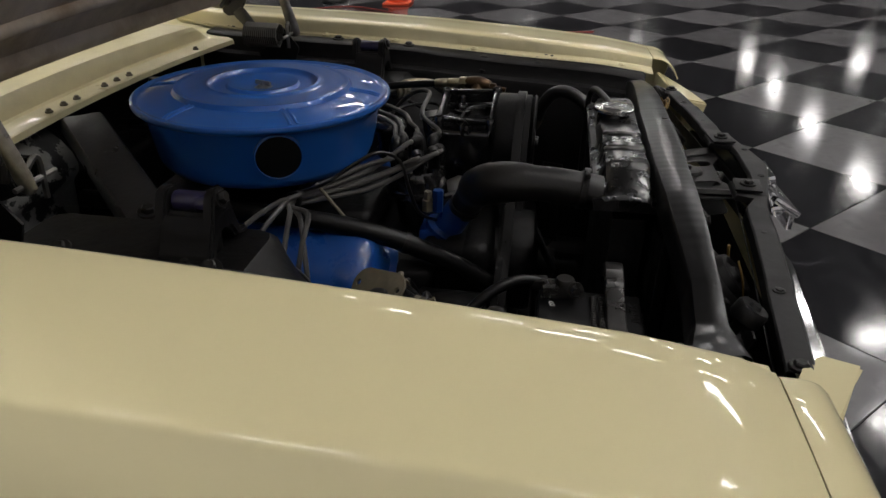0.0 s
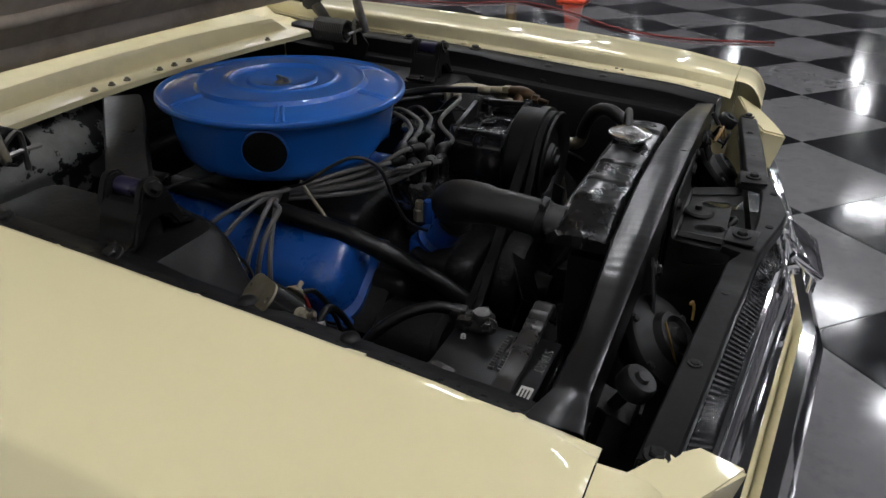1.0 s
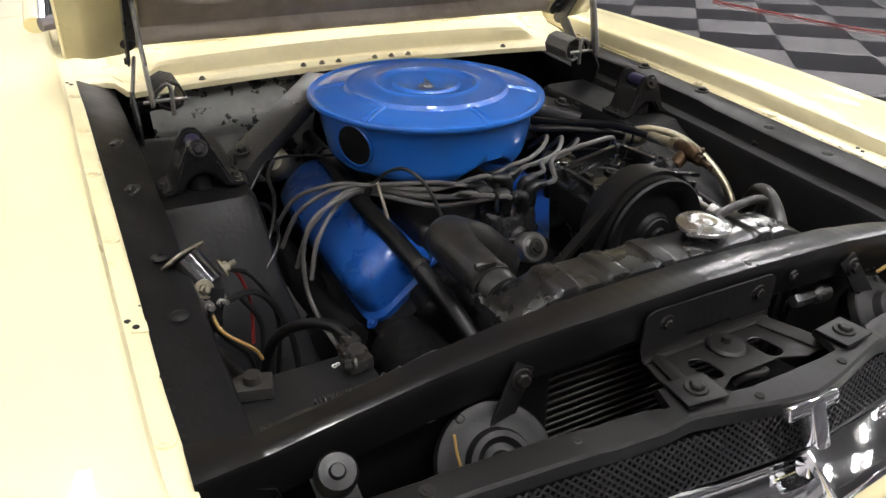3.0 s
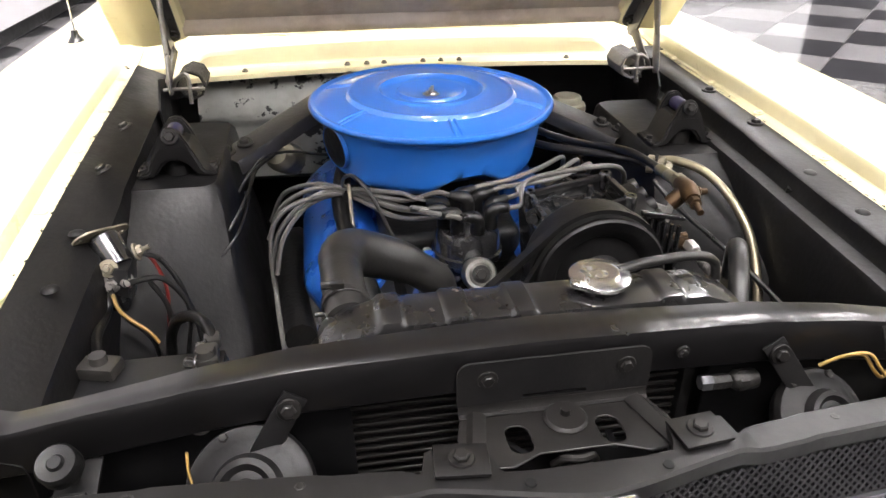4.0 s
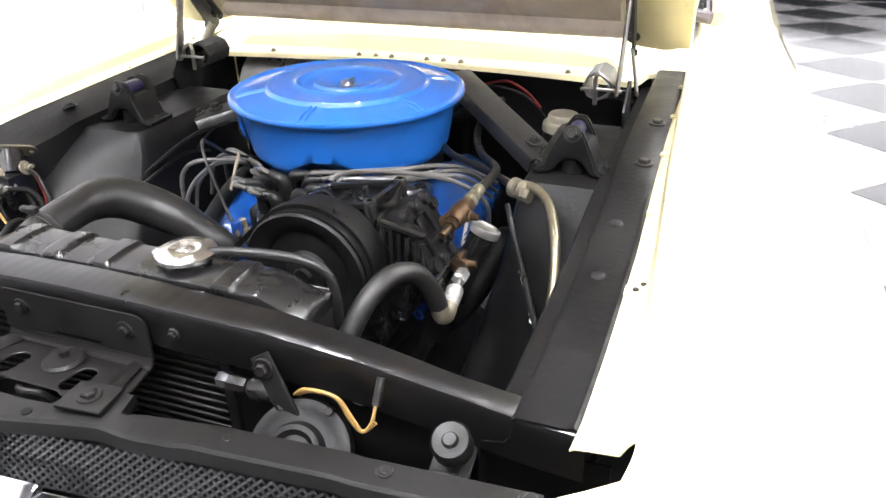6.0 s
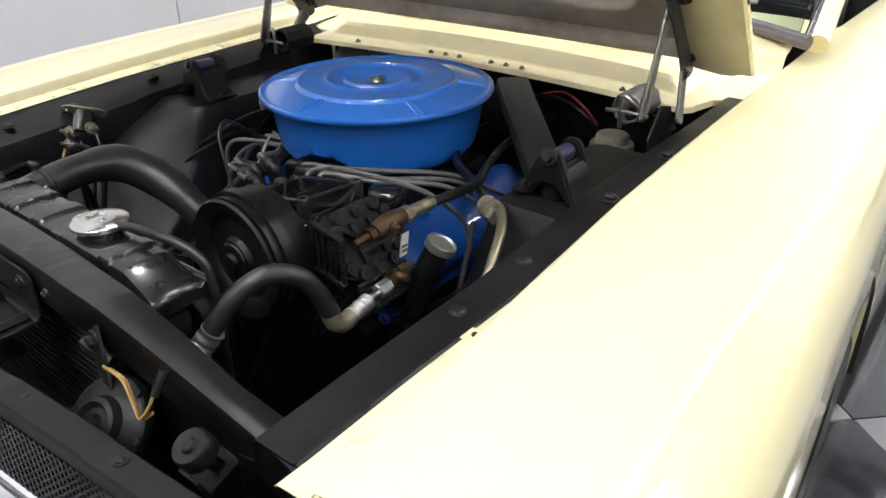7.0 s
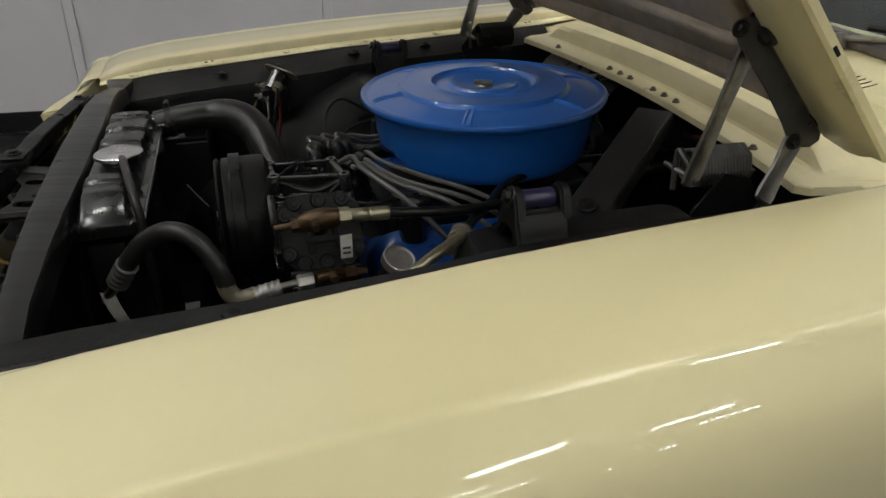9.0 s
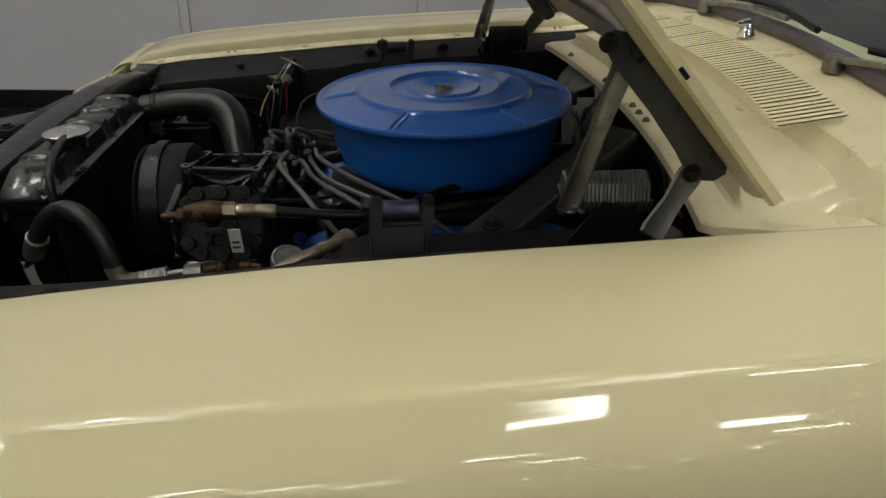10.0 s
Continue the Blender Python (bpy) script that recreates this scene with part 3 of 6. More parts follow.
    d = (b - a).normalized()
    side = d.cross(Vector((0, 0, 1))).normalized()
    upv = side.cross(d)
    rows = []
    for t in frange(0, 1, 8):
        c = a + (b - a) * t
        w = 0.034
        rows.append([c + side * u + upv * v for u, v in ((-w - 0.002, -0.024), (-w, -0.004), (-w + 0.004, 0.001), (-w + 0.010, 0.002), (0, 0.0012), (w - 0.010, 0.002), (w - 0.004, 0.001), (w, -0.004), (w + 0.002, -0.024))])
    br = part("brace", sheet(rows, thick=0.003), WORN, car, "worn black channel brace from shock tower to firewall")
    for p in ((0.352, 0.052, 0.788), (0.383, 0.030, 0.780)):
        part("brace_bolt", hexbolt((s * p[0], p[1], p[2]), upv, 0.010, 0.009), BOLT, br)
    part("frame_rail", block((0.09, 1.5, 0.11), (s * 0.40, -0.10, 0.36), bevel=0.01), BLACK, car)
    # wheel
    wh = part("wheel", lathe([(0.0, 0.09), (0.10, 0.09), (0.17, 0.075), (0.185, 0.055), (0.185, -0.09), (0.0, -0.09)], (s * 0.765, ARCH_Y, 0.315), pose(0, 0, 0, 0, 90 * s, 0), n=40), CHROME, car, "chrome road wheel")
    part("tyre", lathe([(0.185, 0.075), (0.20, 0.095), (0.26, 0.10), (0.30, 0.085), (0.315, 0.06), (0.315, -0.06), (0.30, -0.085), (0.20, -0.09), (0.185, -0.075)], (s * 0.765, ARCH_Y, 0.315), pose(0, 0, 0, 0, 90 * s, 0), n=48), RUBBER, wh, "black tyre")
    # wheelhouse liner
    rows = []
    for k in range(13):
        an = radians(180 * k / 12)
        rows.append([(s * x, ARCH_Y + (ARCH_R + 0.03) * math.cos(an), ARCH_Z + (ARCH_R + 0.03) * math.sin(an)) for x in (0.868, 0.70, 0.56)])
    part("wheelhouse", sheet(rows, thick=0.002), DARK, car)
    # doors and body sides behind the fender
    rows = []
    for y in frange(0.854, 2.9, 12):
        pr = fender_profile(0.85, s)
        rows.append([(x, y, max(z, 0.22)) for x, _, z in pr[1:]])
    part("door", sheet(rows, thick=0.003), CREAM, car, "pale yellow door and body side")
    part("windscreen_pillar", tube([(s * 0.64, 0.545, 0.935), (s * 0.60, 0.91, 1.14), (s * 0.55, 1.24, 1.31)], 0.022, 10), CREAM, car)
    part("pillar_trim", tube([(s * 0.625, 0.530, 0.945), (s * 0.585, 0.895, 1.155), (s * 0.535, 1.225, 1.325)], 0.009, 8), CHROME, car)
    mir = part("door_mirror", lathe([(0, 0.045), (0.03, 0.042), (0.055, 0.02), (0.06, 0), (0.058, -0.004), (0, -0.004)], (s * 0.83, 1.16, 1.02), pose(0, 0, 0, -90, 0, 0), n=24), CHROME, car, "round chrome door mirror")
    part("mirror_arm", tube([(s * 0.80, 1.17, 0.90), (s * 0.81, 1.17, 0.96), (s * 0.83, 1.17, 1.0)], 0.009, 8), CHROME, mir)


def cowl_lip(x):
    """Front edge of the cowl: nearly straight, stepping back behind the hinge pockets."""
    t = min(1.0, max(0.0, (abs(x) - 0.500) / 0.030))
    y = 0.328 - 0.18 * x * x
    return y + (0.376 - y) * t * t * (3 - 2 * t)


rows = []
for x in frange(-0.598, 0.598, 80):
    yl, c = cowl_lip(x), 0.010 * (1 - (x / 0.6) ** 2)
    k = 1 - min(1.0, max(0.0, (abs(x) - 0.435) / 0.045))
    k = k * k * (3 - 2 * k)
    q = min(1.0, (0.555 - yl) / 0.26)
    prof = [(-0.002, 0.838), (0.0, 0.848), (0.004, 0.850), (0.044, 0.852), (0.049, 0.853 + 0.003 * k), (0.052, 0.854 + 0.013 * k), (0.055, 0.855 + (0.0205 + 0.5 * c) * k), (0.062, 0.856 + (0.0245 + c) * k), (0.137, 0.862 + (0.022 + c) * k),
            (0.170, 0.876 + c * 0.7 + 0.008 * k), (0.184, 0.893 + c), (0.192, 0.909 + c), (0.201, 0.915 + c), (0.225, 0.919 + c)]
    rows.append([(x, yl + d * q, z) for d, z in prof] + [(x, 0.56, 0.934 + c), (x, 0.69, 0.950 + c)])
cowl = part("cowl_panel", sheet(rows, thick=0.0015), CREAM_IN, car, "pale yellow cowl panel with a stepped front lip", sharp=26)
for x in (-0.36, -0.140, -0.097, -0.058, 0.030, 0.071, 0.113, 0.36):
    part("cowl_bolt", hexbolt((x, cowl_lip(x) + 0.012, 0.8525), (0, 0, 1), 0.0042, 0.005), TARN, cowl)
for x in (-0.312, 0.306):
    part("drain_hole", lathe([(0, 0.0005), (0.004, 0.0005), (0.0045, -0.001)], (x, cowl_lip(x) + 0.137, 0.8868), pose(0, 0, 0, 8, 0, 0), n=12), DARK, cowl)
for x in frange(-0.42, 0.42, 6):
    part("cowl_clip", block((0.018, 0.006, 0.003), (x, cowl_lip(x) + 0.155, 0.8835 + 0.010 * (1 - (x / 0.6) ** 2)), (8, 0, 0), bevel=0.001), CREAM_IN, cowl)
for i in range(52):
    x = 0.362 - 0.086 * (i // 6) - 0.0137 * (i % 6)
    c = 0.010 * (1 - (x / 0.6) ** 2)
    ym = 0.502 - 0.030 * (x / 0.36) ** 2
    zm = 0.919 + c + 0.0152 * (ym - 0.46) / 0.10
    lv = part("louver", block((0.0060, 0.098, 0.0018), (x - 0.0034, ym, zm + 0.0014), (7.5, 7, 0), bevel=0.001, seg=1), CREAM, cowl)
    part("slot", block((0.0009, 0.090, 0.0012), (x + 0.0008, ym, zm + 0.0007), (7.5, 0, 0), bevel=0), DARK, lv, smooth=False)
part("washer_nozzle", join(lathe([(0, 0.022), (0.007, 0.022), (0.010, 0.016), (0.013, 0.004), (0.016, 0.0), (0.016, -0.004)], (-0.06, 0.565, 0.953), n=20), block((0.016, 0.024, 0.012), (-0.06, 0.558, 0.973), (15, 0, 0), bevel=0.004)), CHROME, car, "chrome windscreen washer nozzle")
part("windscreen_seal", tube([(-0.63, 0.520, 0.940), (-0.50, 0.570, 0.950), (-0.35, 0.598, 0.957), (0, 0.618, 0.963), (0.35, 0.598, 0.957), (0.50, 0.570, 0.950), (0.63, 0.520, 0.940)], 0.014, 8), FABRIC, car, "aged rubber and metal windscreen edge")
ws = []
for t in frange(0, 1, 8):
    ws.append([(x * (1 - 0.15 * t), 0.620 - 0.095 * (x / 0.6) ** 2 * (1 - t * 0.4) + 0.62 * t, 0.955 + 0.365 * t + 0.02 * math.sin(t * 3.14)) for x in frange(-0.61, 0.61, 12)])
wsg = part("windscreen", sheet(ws, thick=0.004), GLASS, car, "tinted windscreen glass")
wsg.visible_shadow = False
for x0, x1 in ((-0.30, 0.16), (0.20, 0.62)):
    w = part("wiper", join(tube([(x0, 0.582, 0.968), (x0 + 0.12, 0.600, 0.982), (x0 + 0.30, 0.605, 0.990)], 0.005, 8), lathe([(0, 0.014), (0.012, 0.012), (0.015, 0), (0.015, -0.012)], (x0, 0.582, 0.962), n=16)), STEEL, car, "brushed metal wiper arm")
    part("wiper_blade", tube([(x0 + 0.02, 0.622, 0.984), (x0 + 0.22, 0.625, 0.996), (x0 + 0.40, 0.605, 0.990)], 0.006, 6), RUBBER, w)
# dark dash and a solid block put in for the shade behind the glass
part("dashboard", block((1.15, 0.35, 0.25), (0, 0.98, 0.86), bevel=0.05), DARK, car)
part("cabin_shade_block", block((1.10, 1.6, 0.80), (0, 2.10, 0.76), bevel=0.08, seg=3), DARK, car)
rows = []
for y in frange(1.235, 2.5, 8):
    rows.append([(x, y, 1.325 + 0.03 * math.sin((y - 1.2) * 1.6) - 0.05 * (x / 0.56) ** 4) for x in frange(-0.56, 0.56, 12)])
part("roof", sheet(rows, thick=0.02), CREAM, car, "pale yellow roof")

aer = part("aerial", tube([(-0.741, 0.503, 0.885), (-0.748, 0.535, 1.10), (-0.757, 0.58, 1.45)], 0.0022, 8), CHROME, car, "thin chrome aerial on the fender")
part("aerial_base", lathe([(0, 0.03), (0.007, 0.03), (0.009, 0.018), (0.016, 0.008), (0.021, 0.0), (0.021, -0.006)], (-0.741, 0.503, 0.881), n=20), GLOSS, aer, "black aerial base")

# ---- firewall and bay ----
fw = part("firewall", block((1.06, 0.02, 0.56), (0, 0.405, 0.57), bevel=0.002), BLACK, car, "black firewall below the cowl")
prof = [(0.385, 0.838), (0.352, 0.818), (0.328, 0.798), (0.312, 0.778), (0.305, 0.758), (0.308, 0.742), (0.318, 0.730), (0.322, 0.722), (0.325, 0.66), (0.33, 0.60), (0.36, 0.58)]
part("vent_box", sheet([[(x, y + 0.010 * max(0, (abs(x + 0.30) - 0.13) / 0.05) ** 2, z) for y, z in prof] for x in frange(-0.47, -0.13, 16)], thick=0.003), GREYMET, fw, "grey vent duct with flaking black paint")
part("heater_box", block((0.26, 0.10, 0.22), (0.02, 0.345, 0.62), bevel=0.02, seg=3), DARK, fw)
part("crossmember", block((0.9, 0.12, 0.10), (0, -0.50, 0.30), bevel=0.01), BLACK, car)

# ---- hood ----
HA = radians(49)
HB = Vector((0, 0.279, 0.935))


def on_hood(u, v, w):
    w = w + 0.044 * (1 - min(1, (u / 0.6) ** 2))
    return HB + Vector((u, 0, 0)) + v * Vector((0, -math.cos(HA), math.sin(HA))) + w * Vector((0, math.sin(HA), math.cos(HA)))


def bow(u, v):
    """The hood's rear edge bows towards the windscreen at its middle."""
    return v - 0.042 * max(0, 1 - (u / 0.52) ** 2) * max(0, 1 - max(0, v) / 0.25)


us = frange(-0.602, 0.602, 30)
rows = [[on_hood(u, bow(u, v) - 0.018 * max(0, abs(u) - 0.46) / 0.14 * (v < 0), 0.022) for u in us] for v in frange(-0.014, 1.06, 14)]
hood = part("hood", sheet(rows, thick=0.0015), CREAM, car, "pale yellow hood propped open")
for s in (-1, 1):
    part("hood_flange", sheet([[on_hood(s * u, v, w) for u, w in RAIL] for v in frange(-0.030, 1.06, 14)], thick=0.0012), CREAM_IN, hood, "cream inner hood rail")
part("rear_flange", sheet([[on_hood(u, bow(u, v), w) for u in frange(-0.47, 0.47, 24)] for v, w in ((-0.014, 0.021), (-0.014, 0.006), (-0.010, 0.000), (-0.002, -0.002), (0.010, 0.002), (0.020, 0.016))], thick=0.0012), TAN, hood, "stained tan hood edge")
part("liner", sheet([[on_hood(u, bow(u, v), 0.016 - (0.010 * math.sin(math.pi * min(1, max(0, (v - 0.05) / 0.12))) if v < 0.17 else 0) * (1 if abs(u) < 0.40 else 0.3)) for u in frange(-0.462, 0.462, 24)] for v in (0.019, 0.03, 0.05, 0.07, 0.09, 0.11, 0.13, 0.15, 0.17, 0.3, 0.5, 0.8, 1.05)], thick=0.001), TAN, hood, "tan stained underside of the hood")
part("liner_rib", tube([on_hood(u, v, 0.004) for u, v in ((-0.43, 0.30), (-0.42, 0.14), (-0.36, 0.085), (-0.2, 0.075), (0, 0.072), (0.2, 0.075), (0.36, 0.085), (0.42, 0.14), (0.43, 0.30))], 0.012, 10), TAN, hood)
for s in (-1, 1):
    # hinge: plate on the hood, two arms, spring and body bracket
    hg = part("hood_hinge", plate(rounded(0.064, 0.215, 0.024), 0.004, Matrix.Translation(on_hood(s * 0.508, 0.078, -0.002)) @ Matrix(((1, 0, 0, 0), (0, -math.cos(HA), -math.sin(HA), 0), (0, math.sin(HA), -math.cos(HA), 0), (0, 0, 0, 1)))), HINGE, car, "dark steel hood hinge")
    web = [on_hood(s * 0.497, v, w) for v, w in ((-0.026, -0.006), (0.178, -0.006), (0.188, -0.014), (0.190, -0.024), (0.180, -0.033), (0.160, -0.036), (0.090, -0.036), (0.030, -0.040), (0.006, -0.044), (-0.016, -0.040), (-0.030, -0.026), (-0.032, -0.012))]
    wb = bmesh.new()
    wb.faces.new([wb.verts.new(p) for p in web])
    ext = bmesh.ops.extrude_face_region(wb, geom=wb.faces[:])
    bmesh.ops.translate(wb, vec=(-s * 0.004, 0, 0), verts=[v for v in ext["geom"] if isinstance(v, bmesh.types.BMVert)])
    part("hinge_web", wb, HINGE, hg, "dark steel upright hinge plate")
    for v, w in ((0.182, -0.026), (-0.004, -0.040)):
        part("pivot_rivet", hexbolt(on_hood(s * 0.498, v, w), (s, 0, 0), 0.007, 0.006), BOLT, hg)
    part("rail_slot", block((0.002, 0.014, 0.005), on_hood(s * 0.6032, 0.150, 0.015), (-math.degrees(HA), 0, 0), bevel=0.0008, seg=1), DARK, hg)
    part("rail_boss", lathe([(0, 0.002), (0.008, 0.002), (0.010, 0.0008), (0.011, -0.001)], on_hood(s * 0.578, 0.26, 0.0045), pose(0, 0, 0, 180 - 41, 0, 0), n=18), CREAM_IN, hg)
    for v, dx in ((0.155, 0.507), (0.0, 0.490), (0.15, 0.486)):
        part("hinge_bolt", hexbolt(on_hood(s * dx, v, -0.008), (0, -math.sin(HA), -math.cos(HA)), 0.009, 0.008), BOLT, hg)

    def arm(p, q, w):
        p, q = Vector(p), Vector(q)
        d = (q - p).normalized()
        side = d.cross(Vector((1, 0, 0))).normalized()
        rows = []
        for t, k in ((-0.02, 0.4), (0.0, 0.9), (0.1, 1), (0.5, 0.8), (0.9, 1), (1.0, 0.9), (1.02, 0.4)):
            c = p + (q - p) * t
            rows.append([c + side * w * k + Vector((0.004, 0, 0)), c + side * w * 0.6 * k, c - side * w * 0.6 * k, c - side * w * k + Vector((0.004, 0, 0))])
        return sheet(rows, thick=0.004)

    part("front_arm", arm((s * 0.484, 0.121, 0.868), (s * 0.486, 0.178, 1.062), 0.014), STEEL, hg, "bare steel hinge arm")
    part("rear_arm", arm((s * 0.512, 0.215, 0.845), (s * 0.490, 0.264, 0.918), 0.017), SPRING, hg, "dull grey steel hinge arm")
    coil = [(s * (0.448 + 0.0260 * math.cos(i * 0.785)), 0.146 + 0.082 * i / 136, 0.873 + 0.0260 * math.sin(i * 0.785)) for i in range(137)]
    part("spring", tube(coil, 0.0027, 6, 1), SPRING if s > 0 else BOLT, hg, "coiled hinge spring")
    part("spring_hook", join(tube([(s * 0.478, 0.135, 0.873), (s * 0.470, 0.128, 0.890), (s * 0.448, 0.126, 0.900), (s * 0.448, 0.126, 0.845)], 0.0042, 6, 4), tube([(s * 0.420, 0.128, 0.872), (s * 0.448, 0.126, 0.874), (s * 0.495, 0.130, 0.872)], 0.0038, 6, 4)), STEEL, hg)
    br = plate([(0.0, 0.0), (0.07, 0.0), (0.085, 0.05), (0.06, 0.10), (0.02, 0.11), (-0.02, 0.06)], 0.004, Matrix.Translation((s * 0.505, 0.14, 0.775)) @ pose(0, 0, 0, 90, 0, 90))
    part("hinge_bracket", br, BLACK, hg, "black hinge bracket")
    part("hinge_strut", arm((s * 0.445, 0.155, 0.862), (s * 0.505, 0.225, 0.835), 0.012), BOLT, hg)

# ---- front end ----
BEAM_Z = [(0.0, 0.844, -0.658, -0.712), (0.10, 0.842, -0.658, -0.712), (0.25, 0.838, -0.663, -0.712), (0.35, 0.828, -0.668, -0.712), (0.45, 0.812, -0.673, -0.711), (0.52, 0.799, -0.670, -0.710), (0.585, 0.803, -0.655, -0.720)]
rows = []
rng = random.Random(5)
DENT = [(rng.uniform(-0.572, 0.572), rng.uniform(0.006, 0.014), rng.uniform(-0.0004, 0.0002)) for _ in range(34)]
for x in frange(-0.582, 0.582, 240):
    zt, yr, yf = lerp_table(BEAM_Z, abs(x))
    # hammered ripples along the top
    zt += 0.00012 * math.sin(x * 370 + 2.0 * math.sin(x * 31)) * (abs(x) < 0.36) + sum(d * math.exp(-((x - c) / w) ** 2) for c, w, d in DENT)
    rows.append([(x, yr + 0.002, zt - 0.040), (x, yr, zt - 0.010), (x, yr - 0.004, zt - 0.004), (x, yr - 0.02, zt - 0.001), (x, yf + 0.008, zt), (x, yf + 0.002, zt - 0.002), (x, yf, zt - 0.008), (x, yf, zt - 0.052), (x, yf + 0.004, zt - 0.056), (x, yf + 0.022, zt - 0.058),
                 (x, yf + 0.022, zt - 0.055), (x, yf + 0.006, zt - 0.052), (x, yf + 0.004, zt - 0.010), (x, yr - 0.008, zt - 0.010), (x, yr - 0.002, zt - 0.040)])
beam = part("radiator_support", sheet(rows, close=True), BEAM, car, "black radiator support beam, worn satin paint")
for s in (-1, 1):
    part("support_panel", plate([(s * 0.185, 0.30), (s * 0.20, 0.775), (s * 0.30, 0.778), (s * 0.42, 0.765), (s * 0.52, 0.75), (s * 0.605, 0.752), (s * 0.61, 0.30)][::s], 0.003, Matrix.Translation((0, -0.694, 0)) @ pose(0, 0, 0, 90, 0, 0)), PIT, beam)
    part("support_screw", hexbolt((s * 0.35, -0.697, 0.770), (0, -1, 0), 0.007, 0.006), ZINC, beam)
    # hood rest: rubber bumper on a bracket
    hb = part("hood_bumper", lathe([(0, 0.026), (0.006, 0.026), (0.008, 0.022), (0.017, 0.023), (0.0195, 0.019), (0.0195, 0.004), (0.016, 0.0), (0.007, -0.002), (0.007, -0.035), (0, -0.035)], (s * 0.466, -0.737, 0.772), pose(0, 0, 0, 28, 0, 0), n=24), RUBBER, car, "round rubber hood rest")
    part("bumper_bracket", block((0.040, 0.050, 0.004), (s * 0.462, -0.722, 0.748), (20, 0, 0), bevel=0.0015), BLACK, hb)
    part("bumper_tab", block((0.030, 0.004, 0.030), (s * 0.462, -0.748, 0.742), (20, 0, 0), bevel=0.0015), BLACK, hb)
part("support_screw", hexbolt((0.148, -0.718, 0.815), (0, -1, 0), 0.0045, 0.004), BOLT, beam)

lk = part("lock_bracket", plate(rounded(0.207, 0.064, 0.014, cx=0.0), 0.003, Matrix.Translation((0.010, -0.719, 0.797)) @ pose(0, 0, 0, 90, 0, 0), holes=[rounded(0.070, 0.005, 0.002, cx=0.0, cy=-0.016)]), BLACK, car, "dark hood latch bracket with slots")
bend = sheet([[(0.010 + x, y, z) for y, z in ((-0.7195, 0.776), (-0.7200, 0.771), (-0.7225, 0.7672), (-0.727, 0.766))] for x in frange(-0.102, 0.102, 20)], thick=0.0025)
part("shelf_bend", bend, LATCH, lk)
outline = [(-0.102, 0.040), (0.102, 0.040), (0.110, 0.010), (0.112, -0.034), (0.070, -0.038), (0.040, -0.024), (-0.036, -0.024), (-0.064, -0.038), (-0.112, -0.034), (-0.110, 0.010)]
shelf_bm = plate(outline, 0.0025, Matrix.Translation((0.010, -0.767, 0.7700)) @ pose(0, 0, 0, -5.7, 0, 0), holes=[rounded(0.024, 0.042, 0.011, cx=-0.050, cy=0.000), rounded(0.024, 0.042, 0.011, cx=0.044, cy=0.000)])
bmesh.ops.bevel(shelf_bm, geom=[e for e in shelf_bm.edges if e.calc_face_angle(0) > 0.7], offset=0.0008, segments=1, affect="EDGES")
part("latch_shelf", shelf_bm, LATCH, lk, "worn grey pressed shelf")
for s in (-1, 1):
    part("shelf_fold", sheet([[(0.010 + s * (0.084 + 0.016 * t + w), -0.727 - 0.072 * t, 0.767 + 0.008 * t + h) for w, h in ((-0.010, 0.0005), (-0.004, 0.006), (0.004, 0.008), (0.010, 0.003))] for t in frange(0, 1, 6)], thick=0.002), LATCH, lk)
# flat dark plate stands in for the shade under the shelf holes
part("latch_shade_plate", plate(rounded(0.180, 0.066, 0.014), 0.0012, Matrix.Translation((0.012, -0.770, 0.730)) @ pose(0, 0, 0, -10, 0, 0)), PIT, lk, "dark plate painted as the shade below the shelf")
part("latch_tongue", join(lathe([(0, 0.005), (0.020, 0.004), (0.023, 0.001), (0.023, 0), (0, 0)], (0.014, -0.746, 0.770), n=28), lathe([(0, 0.009), (0.005, 0.009), (0.006, 0.0)], (0.014, -0.744, 0.772), n=12)), LATCH, lk)
part("latch_hook", tube([(-0.010, -0.786, 0.750), (-0.002, -0.794, 0.764), (0.012, -0.800, 0.768), (0.026, -0.794, 0.764), (0.034, -0.786, 0.750)], 0.0042, 8), LATCH, lk)
for x, lean in ((-0.040, 16), (0.056, -16)):
    part("latch_lever", block((0.007, 0.048, 0.004), (x, -0.768, 0.756), (-25, 0, lean), bevel=0.0015), PIT, lk)
for x in (-0.062, 0.085):
    part("latch_bolt", hexbolt((x, -0.7195, 0.808), (0, -1, 0), 0.0068, 0.005), LATCH, lk)


def bar_y(x):
    return -0.822 + 0.10 * abs(x)


def ease(a, b, v):
    t = min(1.0, max(0.0, (v - a) / (b - a)))
    return t * t * (3 - 2 * t)


# a flat bar that widens into a plate with two feet round the latch opening
rows = []
for x in sorted(set(frange(-0.556, 0.556, 70) + frange(-0.175, 0.175, 84))):
    ax = abs(x - 0.008) if abs(x) < 0.2 else abs(x)
    foot = ease(0.080, 0.092, ax) * (1 - ease(0.146, 0.152, ax))
    mid = 1 - ease(0.14, 0.175, ax)
    front = -0.852 + 0.10 * ax - 0.016 * (1 - ease(0.0, 0.17, ax))
    rear = (-0.818 + 0.10 * ax) * (1 - mid) + mid * (-0.829 + 0.10 * max(0, ax - 0.05))
    rear = rear + (-0.790 - rear) * foot
    z = 0.787 - 0.050 * x * x + 0.008 * mid + 0.0025 * ease(0.235, 0.238, ax) * (1 - ease(0.383, 0.386, ax))
    lip = 0.020 - 0.012 * mid
    rows.append([(x, rear + 0.001, z - lip), (x, rear, z - 0.002), (x, rear - 0.002, z), (x, (rear + front) / 2, z + 0.0004), (x, front + 0.003, z), (x, front, z - 0.003), (x, front - 0.001, z - 0.018)])
